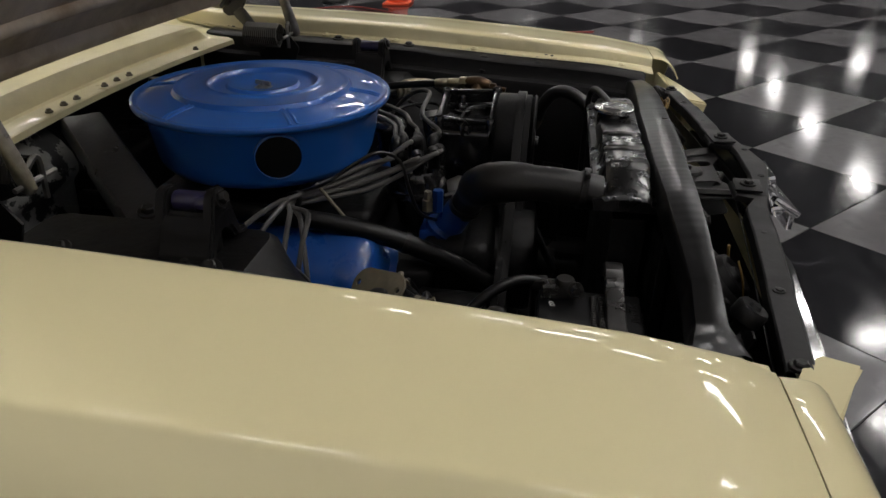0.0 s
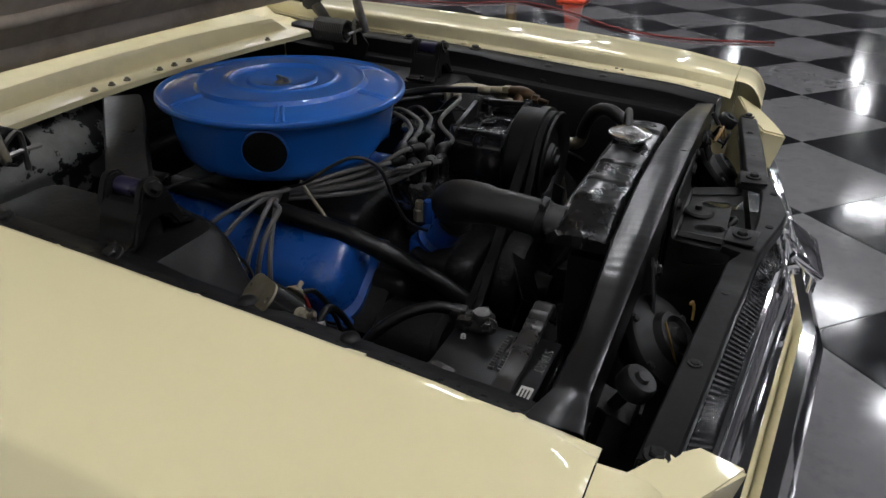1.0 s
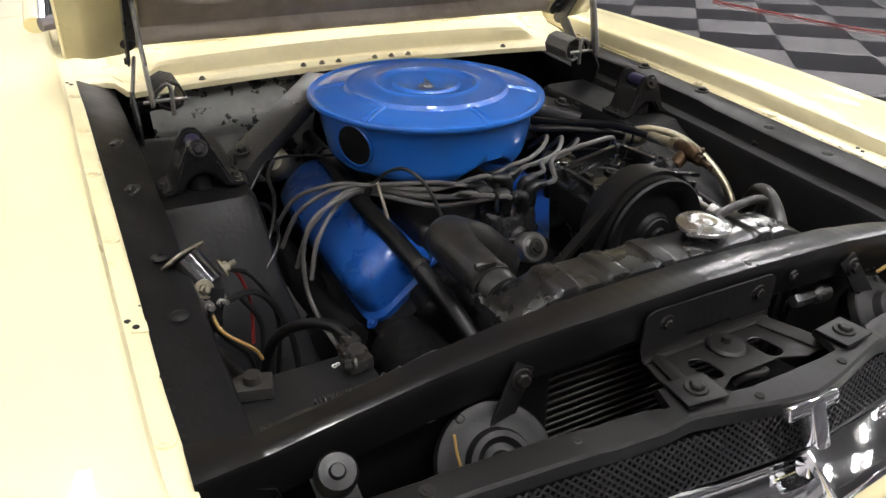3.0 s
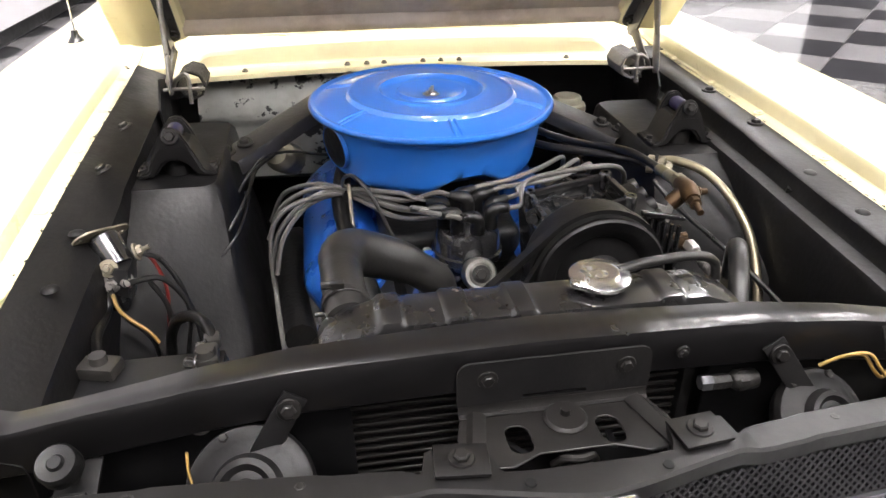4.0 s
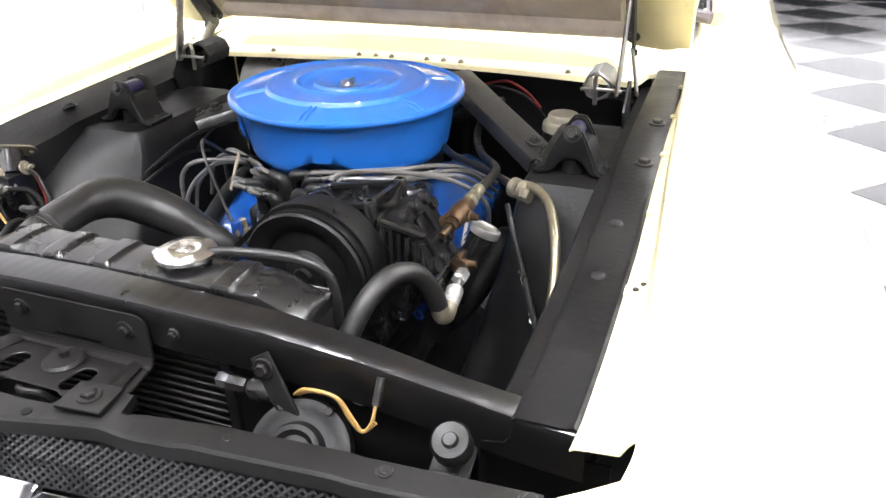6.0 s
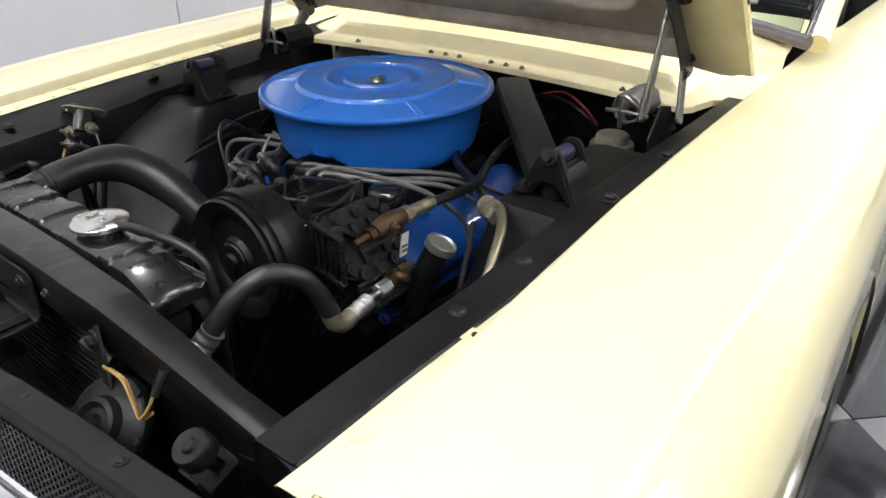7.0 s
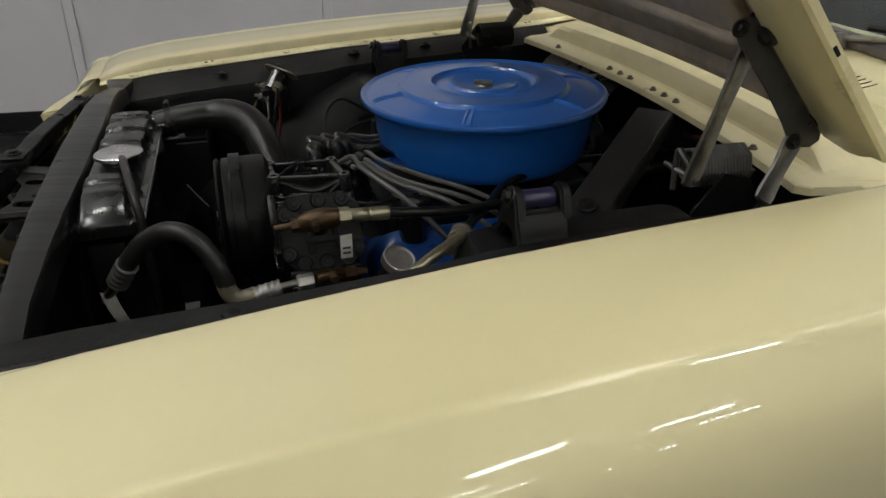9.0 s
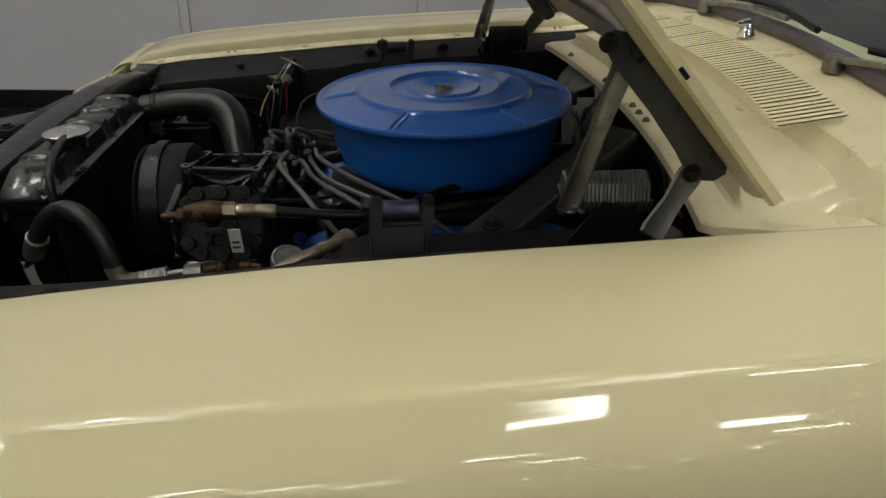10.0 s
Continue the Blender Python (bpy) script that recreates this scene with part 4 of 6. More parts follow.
bar = part("grille_header", sheet(rows, thick=0.002), BAR, car, "dark metal bar along the grille top")
for s, x in ((-1, -0.107), (1, 0.121)):
    part("latch_foot", block((0.050, 0.040, 0.0035), (x, -0.812, 0.7985), (-2, 0, s * 6), bevel=0.0015), BAR, bar)
    part("foot_bolt", hexbolt((x, -0.812, 0.8015), (0, 0, 1), 0.0078, 0.006), LATCH, bar)
for x in (-0.052, 0.075):
    # flat dark disc painted for the shade in an open hole
    part("plate_hole", lathe([(0, 0.0006), (0.005, 0.0006), (0.0055, -0.001)], (x, -0.845, 0.7957), n=12), PIT, bar)
for x in (-0.548, 0.548):
    part("bar_screw", hexbolt((x, bar_y(x) - 0.012, 0.774), (0, 0, 1), 0.008, 0.006), BOLT, bar)
for x in (-0.40, -0.25, 0.27, 0.42):
    part("bar_screw", hexbolt((x, bar_y(x) - 0.010, 0.7875 - 0.05 * x * x), (0, 0, 1), 0.005, 0.003), BOLT, bar)
# grille: crossing bars of a fine mesh, sloping down and forward
bm = bmesh.new()


def mesh_pt(x, t):
    return Vector((x, bar_y(x) - 0.030 - 0.055 * t, 0.768 - 0.05 * x * x - 0.13 * t))


for i in range(-56, 57):
    for dirn in (-1, 1):
        x = 0.0098 * i
        a = mesh_pt(x, 0)
        b = mesh_pt(max(-0.55, min(0.55, x + dirn * 0.072)), 0.45)
        dd = (b - a).normalized()
        sd = dd.cross(Vector((0, -0.92, 0.39))).normalized() * 0.0013
        nn = Vector((0, -0.92, 0.39)) * 0.0016
        vs = [bm.verts.new(p + q) for p in (a, b) for q in (sd + nn, -sd + nn, -sd - nn, sd - nn)]
        for k in range(4):
            bm.faces.new((vs[k], vs[(k + 1) % 4], vs[4 + (k + 1) % 4], vs[4 + k]))
tagged(part("grille_mesh", bm, GLOSS, car, "black diamond mesh grille", smooth=False), kind="stuff")
part("grille_backing", sheet([[mesh_pt(x, t) + Vector((0, 0.035, -0.01)) for x in frange(-0.53, 0.53, 20)] for t in (0, 0.25, 0.5)], thick=0.001), DARK, car)


def strip(name, prof, material, label, x1=0.56, parent=None):
    rows = [[(x, bar_y(x) + dy, dz - 0.05 * x * x) for dy, dz in prof] for x in frange(-x1, x1, 40)]
    return part(name, sheet(rows, thick=0.0015), material, parent or car, label)


strip("grille_moulding", [(-0.046, 0.700), (-0.046, 0.717), (-0.049, 0.721), (-0.056, 0.720), (-0.059, 0.715), (-0.059, 0.709), (-0.063, 0.706), (-0.072, 0.690), (-0.080, 0.668), (-0.082, 0.660), (-0.087, 0.660), (-0.089, 0.655), (-0.087, 0.646), (-0.076, 0.640)], CHROME, "chrome moulding round the grille opening", 0.545)
strip("lower_valance", [(-0.074, 0.641), (-0.084, 0.638), (-0.092, 0.625), (-0.096, 0.605), (-0.090, 0.50)], CREAM, "pale yellow front valance", 0.60)
bp = strip("bumper", [(-0.096, 0.570), (-0.098, 0.602), (-0.108, 0.618), (-0.126, 0.616), (-0.144, 0.588), (-0.150, 0.53), (-0.130, 0.44), (-0.09, 0.40)], CHROME, "curved chrome front bumper", 0.86)
# added dark sheet hides the floor and darkens the gap behind the grille
part("gap_blackout", sheet([[(x, y, z) for x in frange(-0.57, 0.57, 12)] for y, z in ((-0.692, 0.56), (-0.76, 0.545), (-0.85, 0.55), (-0.875, 0.60))], thick=0.002), PIT, car, "added dark sheet closing the gap below the grille")
em = part("emblem_mount", join(block((0.075, 0.014, 0.016), (0.0, -0.868, 0.782), (-20, 0, 0), bevel=0.004), block((0.022, 0.020, 0.07), (0.004, -0.880, 0.752), (-25, 0, 0), bevel=0.005), block((0.05, 0.018, 0.018), (0.004, -0.893, 0.722), (-20, 0, 0), bevel=0.005)), CHROME, car, "chrome grille emblem mount")
part("emblem_bar", join(block((0.13, 0.055, 0.012), (0.045, -0.905, 0.728), (32, 0, 4), bevel=0.004), block((0.12, 0.012, 0.04), (0.045, -0.918, 0.705), (0, 0, 4), bevel=0.004)), CHROME, em)


# ---- engine ----
engine = thing("engine", (0, 0, 0.35), "blue painted V8 engine with black accessories", "engine")
# block, manifold and heads are near-black, unlike the blue covers
part("block", join(block((0.34, 0.62, 0.26), (0, -0.02, 0.50), bevel=0.03, seg=3), block((0.22, 0.10, 0.30), (0, -0.34, 0.50), bevel=0.03, seg=3), block((0.30, 0.50, 0.14), (0, 0.02, 0.34), bevel=0.03)), DARK, engine, "near-black engine block")
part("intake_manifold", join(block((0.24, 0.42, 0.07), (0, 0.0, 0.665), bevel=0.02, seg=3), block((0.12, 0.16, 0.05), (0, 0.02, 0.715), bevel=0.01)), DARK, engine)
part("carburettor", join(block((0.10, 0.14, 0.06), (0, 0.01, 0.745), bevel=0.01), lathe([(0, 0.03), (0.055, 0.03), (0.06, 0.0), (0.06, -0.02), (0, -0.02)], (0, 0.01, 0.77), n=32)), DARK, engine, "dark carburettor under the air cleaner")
for s in (-1, 1):
    rows = []
    for (w, l, z) in ((0.079, 0.252, -0.012), (0.079, 0.252, 0.0), (0.070, 0.240, 0.003), (0.065, 0.232, 0.045), (0.058, 0.225, 0.060), (0.044, 0.212, 0.069), (0.020, 0.19, 0.073)):
        rows.append([(x, y, z) for x, y in rounded(2 * w, 2 * l, min(w * 0.7, 0.045), 5)])
    vc = sheet(rows, close=True)
    vc.faces.new([vc.verts.new(p) for p in rows[-1]])
    bmesh.ops.remove_doubles(vc, verts=vc.verts, dist=1e-5)
    bmesh.ops.transform(vc, matrix=pose(s * 0.176, -0.012, 0.612, 0, s * 40, 0), verts=vc.verts)
    cover = part("valve_cover", vc, BLUE_S, engine, "glossy blue valve cover")
    for y in (-0.24, -0.04, 0.16):
        for d in (-1, 1):
            p = pose(s * 0.176, -0.012, 0.612, 0, s * 40, 0) @ Vector((d * 0.073, y, 0.002))
            part("cover_bolt", hexbolt(p, pose(0, 0, 0, 0, s * 40, 0) @ Vector((0, 0, 1)), 0.007, 0.006), BLUE_D, cover)
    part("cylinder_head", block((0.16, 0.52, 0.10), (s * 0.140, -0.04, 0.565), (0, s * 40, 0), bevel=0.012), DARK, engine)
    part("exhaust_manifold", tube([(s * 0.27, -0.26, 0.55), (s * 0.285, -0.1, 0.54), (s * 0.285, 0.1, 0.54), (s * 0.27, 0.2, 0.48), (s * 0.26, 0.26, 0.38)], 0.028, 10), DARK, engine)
# front of the engine
part("thermostat_housing", join(lathe([(0, 0.05), (0.022, 0.05), (0.027, 0.04), (0.027, 0.0), (0.04, -0.004), (0.04, -0.012), (0, -0.012)], (-0.050, -0.335, 0.655), pose(0, 0, 0, 30, 0, 0), n=24), block((0.07, 0.05, 0.05), (-0.045, -0.31, 0.635), bevel=0.012)), BLUE_D, engine, "blue water outlet")
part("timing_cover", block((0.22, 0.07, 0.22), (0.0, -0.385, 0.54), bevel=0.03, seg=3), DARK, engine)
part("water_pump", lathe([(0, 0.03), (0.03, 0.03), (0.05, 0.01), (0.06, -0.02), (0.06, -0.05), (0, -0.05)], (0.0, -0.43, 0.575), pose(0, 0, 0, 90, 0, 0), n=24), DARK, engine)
part("sender", join(lathe([(0, 0.036), (0.007, 0.036), (0.008, 0.022), (0.011, 0.020), (0.011, 0.0), (0, 0)], (-0.060, -0.300, 0.690), n=6)), TARN, engine, "tarnished temperature sender")
part("blue_plug", lathe([(0, 0.040), (0.009, 0.040), (0.010, 0.036), (0.010, 0), (0, 0)], (-0.060, -0.318, 0.690), n=6), BLUE_D, engine)
part("choke_housing", lathe([(0, 0.010), (0.015, 0.010), (0.018, 0.006), (0.023, 0.006), (0.026, 0.002), (0.026, -0.02), (0, -0.02)], (0.014, -0.352, 0.704), pose(0, 0, 0, 62, 0, 0), n=32), STEEL, engine, "dull steel round cover")
part("choke_nut", hexbolt((0.014, -0.3608, 0.7087), (0, -0.88, 0.47), 0.009, 0.006), BOLT, engine)
fan = part("fan_hub", lathe([(0, 0.03), (0.025, 0.03), (0.03, 0.0), (0.09, -0.01), (0.095, -0.02), (0.095, -0.05), (0, -0.05)], (0, -0.50, 0.575), pose(0, 0, 0, 90, 0, 0), n=32), DARK, engine)
for i in range(5):
    a = 2 * math.pi * i / 5 + 0.3
    m = Matrix.Translation((0, -0.512, 0.575)) @ Matrix.Rotation(a, 4, "Y") @ pose(0, 0, 0.115, 0, 0, 28)
    b = block((0.075, 0.003, 0.14), (0, 0, 0), bevel=0.001)
    bmesh.ops.transform(b, matrix=m, verts=b.verts)
    part("fan_blade", b, DARK, fan)
part("alternator", join(lathe([(0, 0.06), (0.05, 0.06), (0.06, 0.05), (0.06, -0.05), (0.045, -0.06), (0, -0.06)], (-0.20, -0.36, 0.545), pose(0, 0, 0, 90, 0, 0), n=24), lathe([(0, 0.02), (0.033, 0.02), (0.028, 0.01), (0.033, 0), (0, 0)], (-0.20, -0.425, 0.545), pose(0, 0, 0, 90, 0, 0), n=24)), DARK, engine, "dark alternator")
# oil filler with flat round cap
part("oil_filler_cap", lathe([(0, 0.014), (0.030, 0.014), (0.0345, 0.010), (0.036, 0.003), (0.036, -0.004), (0.030, -0.006), (0.024, -0.03), (0.024, -0.07), (0, -0.07)], (0.185, -0.175, 0.757), n=32), GLOSS, engine, "round black oil filler cap")

# distributor with boots
DC = Vector((0.010, -0.268, 0.736))
dist = part("distributor", lathe([(0, 0.016), (0.030, 0.015), (0.047, 0.010), (0.052, 0.0), (0.054, -0.026), (0.058, -0.028), (0.058, -0.038), (0.042, -0.050), (0.034, -0.10), (0, -0.10)], DC, n=28), GLOSS, engine, "black distributor cap with wire towers")
BOOTS = []
for i in range(9):
    a = 2 * math.pi * i / 8 + 0.2
    r = 0.040 if i < 8 else 0.0
    p = DC + Vector((r * math.cos(a), r * math.sin(a), 0.012))
    side = -1 if i in (3, 4, 5, 6, 8) else 1
    h = 0.030 + 0.003 * (i % 3) + (0.010 if i == 8 else 0)
    q = p + Vector((0, 0, h))
    tip = q + Vector((0.027 * side, 0.006 * (1 if math.sin(a) > 0 else -1), 0.004))
    part("tower", lathe([(0, 0.014), (0.0085, 0.014), (0.010, 0.0), (0, 0)], p - Vector((0, 0, 0.004)), n=14), GLOSS, dist)
    part("boot", tube([p + Vector((0, 0, 0.004)), p + Vector((0, 0, h * 0.7)), q + Vector((0.003 * side, 0, -0.002)), q + Vector((0.012 * side, 0, 0.002)), tip], 0.0095, 12, 5, radii=lambda t: 0.0112 if t < 0.62 else 0.0112 - 0.0105 * (t - 0.62)), RUBBER, dist)
    BOOTS.append((tip, side))

# ---- air cleaner ----
AC = Vector((-0.004, 0.008, 0.0))
air = thing("air_cleaner", (AC.x, AC.y, 0.78), "round bright blue air cleaner housing on the carburettor", "air cleaner")
body_prof = [(0.0, 0.752), (0.10, 0.752), (0.172, 0.754), (0.184, 0.760), (0.1915, 0.771), (0.1930, 0.776), (0.1940, 0.780), (0.1948, 0.784), (0.1955, 0.788), (0.1965, 0.793), (0.2000, 0.812), (0.2060, 0.853), (0.2095, 0.861), (0.2135, 0.864)]
bd = lathe(body_prof, AC, n=144)
for v in bd.verts:
    # notch pressed into the lower front edge
    dx, dy = v.co.x - AC.x, v.co.y - AC.y
    a = math.degrees(math.atan2(dy, dx)) + 79
    if abs(a) < 21 and math.hypot(dx, dy) > 0.15:
        k = 0.25 * min(1, max(0, (0.751 + 0.042 * math.cos(a / 21 * math.pi / 2) ** 0.7 - v.co.z) / 0.007))
        v.co.x -= dx * k
        v.co.y -= dy * k
body = part("housing", bd, BLUE, air, "blue pressed steel drum", sharp=60)
ha = Vector((-0.186, -0.092, 0)).normalized()
hp = AC + ha * 0.2035 + Vector((0, 0, 0.8195))
part("intake_hole", join(lathe([(0.036, 0.0024), (0.0375, 0.003), (0.039, 0.002), (0.039, -0.004)], hp, aim((0, 0, 0), ha + Vector((0, 0, -0.12))), n=32)), BLUE, body)
# flat dark disc stands in for the shade inside the intake
part("intake_throat", lathe([(0.0365, 0.0022), (0.034, 0.003), (0.0, 0.0025)], hp, aim((0, 0, 0), ha + Vector((0, 0, -0.12))), n=32), DARK, body, "dark disc painted as the shade in the intake hole")
lid_prof = [(0.206, 0.859), (0.214, 0.8592), (0.2205, 0.8610), (0.2243, 0.8650), (0.2250, 0.8690), (0.2235, 0.8728), (0.2200, 0.8745), (0.2165, 0.8735), (0.2140, 0.8712), (0.2100, 0.8706), (0.2050, 0.8716), (0.194, 0.8745), (0.180, 0.8768), (0.162, 0.8785), (0.1560, 0.8795), (0.1538, 0.8835), (0.1515, 0.8868), (0.1485, 0.8876), (0.1450, 0.8862), (0.140, 0.8862), (0.110, 0.8870),
            (0.100, 0.8874), (0.0972, 0.8898), (0.0945, 0.8896), (0.0910, 0.8850), (0.087, 0.8822), (0.082, 0.8815), (0.065, 0.8822), (0.0630, 0.8850), (0.0605, 0.8868), (0.0570, 0.8862), (0.048, 0.8845), (0.034, 0.8800), (0.018, 0.8775), (0.0, 0.8775)]
lid = part("lid", lathe(lid_prof, AC, n=96), BLUE, air, "blue lid with pressed rings")
for i in range(6):
    a = radians(-86 + 60 * i)
    for da in (-1.6, 1.6):
        a2 = a + radians(da)
        c = Vector((math.cos(a2), math.sin(a2), 0))
        t = tube([AC + c * r + Vector((0, 0, z)) for r, z in ((0.155, 0.8795), (0.165, 0.8772), (0.180, 0.8755), (0.194, 0.8735), (0.207, 0.8690))], 0.0036, 8, 4)
        part("lid_rib", t, BLUE, lid)
part("wing_nut", join(lathe([(0, 0.010), (0.004, 0.010), (0.005, 0.004), (0.010, 0.003), (0.012, 0.0), (0.016, -0.001)], AC + Vector((0, 0, 0.879)), n=20), block((0.034, 0.005, 0.009), AC + Vector((0, 0, 0.885)), (0, 0, 70), bevel=0.002)), STEEL, lid, "steel wing nut")

# ---- compressor ----
comp = thing("ac_compressor", (0.21, -0.32, 0.6), "glossy black cast air conditioning compressor with pulley", "compressor")
part("casing", join(block((0.136, 0.130, 0.19), (0.166, -0.338, 0.700), (0, -6, 0), bevel=0.010, seg=3), block((0.10, 0.11, 0.05), (0.175, -0.33, 0.600), bevel=0.01)), CAST, comp, "black cast crankcase")
FR = [Vector((0.100, -0.392, 0.806)), Vector((0.104, -0.292, 0.804)), Vector((0.226, -0.288, 0.825)), Vector((0.224, -0.390, 0.832))]
for a, b in zip(FR, FR[1:] + FR[:1]):
    d = (b - a).normalized()
    m = aim((a + b) / 2, d)
    rail = block((0.009, 0.009, (b - a).length), (0, 0, 0), bevel=0.002)
    bmesh.ops.transform(rail, matrix=m, verts=rail.verts)
    part("frame_rail", rail, TANK, comp, "shiny black mounting rail")
    web = block((0.004, 0.020, (b - a).length - 0.01), (0, 0, 0), bevel=0.001)
    up = d.cross(Vector((0, 0, 1))).normalized()
    rot = Matrix((up, up.cross(d) * -1, d)).transposed().to_4x4()
    bmesh.ops.transform(web, matrix=Matrix.Translation((a + b) / 2 - Vector((0, 0, 0.012))) @ rot, verts=web.verts)
    part("frame_web", web, CAST, comp)
for p in FR:
    part("corner_boss", lathe([(0.0042, 0.007), (0.0085, 0.007), (0.010, 0.004), (0.010, -0.020), (0, -0.020)], p, n=18), GLOSS, comp)
part("frame_post", join(tube([FR[2], (0.232, -0.336, 0.812), FR[3]], 0.005, 8, 4), tube([FR[2], (0.236, -0.330, 0.790)], 0.005, 8, 4)), GLOSS, comp)
for x, y, w, l, a in ((0.130, -0.365, 0.010, 0.030, 30), (0.140, -0.312, 0.008, 0.040, -10), (0.205, -0.312, 0.007, 0.030, 25), (0.118, -0.335, 0.012, 0.050, 3), (0.196, -0.372, 0.008, 0.030, 70)):
    part("cast_web", block((w, l, 0.010), (x, y, 0.798 + 0.15 * (x - 0.16)), (0, -8, a), bevel=0.002), CAST, comp)
part("centre_stud", join(hexbolt((0.187, -0.327, 0.803), (-0.1, 0, 1), 0.011, 0.010), lathe([(0, 0.026), (0.004, 0.026), (0.005, 0.022), (0.005, 0)], (0.187, -0.327, 0.803), n=10)), GLOSS, comp)
for p, r in (((0.098, -0.345, 0.790), 0.010), ((0.100, -0.400, 0.780), 0.012), ((0.128, -0.404, 0.770), 0.011)):
    part("side_plug", hexbolt(p, (-0.6, -0.8, 0.2), r, 0.010), CAST, comp)
part("thin_lead", tube([(0.100, -0.330, 0.806), (0.130, -0.345, 0.822), (0.165, -0.375, 0.818), (0.180, -0.402, 0.800)], 0.0018, 6), RUBBER, comp)
HM = Matrix.Translation((0.288, -0.336, 0.772)) @ pose(0, 0, 0, 0, 62, 0)
octo = [(-0.054, -0.032), (-0.036, -0.058), (0.036, -0.058), (0.054, -0.032), (0.054, 0.034), (0.036, 0.060), (-0.036, 0.060), (-0.054, 0.034)]
ph = plate(octo, 0.034, HM)
bmesh.ops.bevel(ph, geom=[e for e in ph.edges if e.calc_face_angle(0) > 0.7], offset=0.003, segments=2, affect="EDGES")
hd = part("port_head", ph, BLACK, comp, "black cast octagonal cylinder head")
ph = plate([(x * 1.06, y * 1.05) for x, y in octo], 0.010, HM @ pose(0, 0, -0.034))
bmesh.ops.bevel(ph, geom=[e for e in ph.edges if e.calc_face_angle(0) > 0.7], offset=0.002, segments=1, affect="EDGES")
part("valve_plate", ph, BLACK, comp)
part("cylinder_barrel", join(block((0.10, 0.115, 0.07), HM @ Vector((0, 0, -0.075)), (0, 62, 0), bevel=0.010, seg=2), block((0.05, 0.10, 0.10), (0.245, -0.335, 0.690), bevel=0.010, seg=2)), CAST, comp)
for u, v in ((-0.043, -0.032), (-0.028, -0.047), (0.028, -0.047), (0.043, -0.028), (0.044, 0.004), (0.043, 0.034), (0.028, 0.050), (-0.028, 0.050), (-0.043, 0.036), (-0.044, 0.002)):
    boss = lathe([(0.0045, 0.006), (0.0095, 0.006), (0.0108, 0.003), (0.0115, -0.006), (0, -0.006)], n=16)
    bmesh.ops.transform(boss, matrix=HM @ pose(u, v, 0.001), verts=boss.verts)
    part("bolt_boss", join(boss, hexbolt(HM @ Vector((u, v, 0.002)), HM.to_3x3() @ Vector((0, 0, 1)), 0.006, 0.006, False)), BLACK, hd)
for u, v, w, d, h, a in ((0.0, -0.016, 0.062, 0.010, 0.010, 0), (0.0, 0.020, 0.058, 0.008, 0.009, 8), (0.012, 0.002, 0.010, 0.050, 0.012, 0), (-0.022, -0.030, 0.026, 0.008, 0.010, 40)):
    web = block((w, d, h), (0, 0, 0), bevel=0.003)
    bmesh.ops.transform(web, matrix=HM @ pose(u, v, 0.002, 0, 0, a), verts=web.verts)
    part("head_web", web, BLACK, hd)
for k in range(6):
    part("front_fin", block((0.0055, 0.008, 0.062), (0.246 + 0.0115 * k, -0.398, 0.775 - 0.004 * k), (0, 0, 0), bevel=0.002), CAST, comp)
for z in (0.736, 0.806):
    part("front_ledge", block((0.070, 0.010, 0.007), (0.274, -0.399, z), (0, 12, 0), bevel=0.002), CAST, comp)
for k in range(5):
    part("barrel_fin", block((0.006, 0.100, 0.010), (0.316, -0.335, 0.722 - 0.012 * k), (0, 20, 0), bevel=0.002), CAST, comp)
lb = part("hanging_label", block((0.0016, 0.017, 0.040), (0.3345, -0.306, 0.766), (0, 8, 0), bevel=0.0006, seg=1), PAPER, comp, "small pale paper label with dark print")
for k in range(4):
    part("print_bar", block((0.0010, 0.011, 0.0035), (0.3352, -0.306, 0.780 - 0.008 * k), (0, 8, 0), bevel=0), INK, lb, smooth=False)
pul = part("clutch_pulley", lathe([(0.0, 0.030), (0.030, 0.030), (0.034, 0.022), (0.062, 0.020), (0.066, 0.026), (0.078, 0.030), (0.090, 0.034), (0.093, 0.030), (0.084, 0.022), (0.084, 0.014), (0.093, 0.006), (0.093, -0.034), (0.091, -0.040), (0.080, -0.046), (0, -0.046)], (0.158, -0.440, 0.752), pose(0, 0, 0, 90, 0, 0), n=56), BLACK, comp, "black grooved clutch pulley")
part("hub_plate", lathe([(0, 0.010), (0.012, 0.010), (0.014, 0.004), (0.026, 0.003), (0.028, 0)], (0.158, -0.471, 0.752), pose(0, 0, 0, 90, 0, 0), n=32), DARK, pul)


def belt(c1, r1, c2, r2, y, w=0.011, h=0.006):
    """A V-belt round two pulleys in a plane across the car."""
    c1, c2 = Vector((c1[0], c1[1])), Vector((c2[0], c2[1]))
    d = c2 - c1
    base = math.atan2(d.y, d.x)
    off = math.acos((r1 - r2) / d.length)
    pts = []
    for i in range(25):
        a = base + off + (2 * math.pi - 2 * off) * i / 24
        pts.append((c1 + r1 * Vector((math.cos(a), math.sin(a))), a))
    for i in range(17):
        a = base - off + (2 * off) * i / 16
        pts.append((c2 + r2 * Vector((math.cos(a), math.sin(a))), a))
    rows = []
    for p, a in pts:
        n = Vector((math.cos(a), math.sin(a)))
        rows.append([(p.x, y - w / 2, p.y), (p.x + n.x * h, y - w / 2, p.y + n.y * h), (p.x + n.x * h, y + w / 2, p.y + n.y * h), (p.x, y + w / 2, p.y)])
    rows.append(rows[0])
    return sheet(rows, close=True)


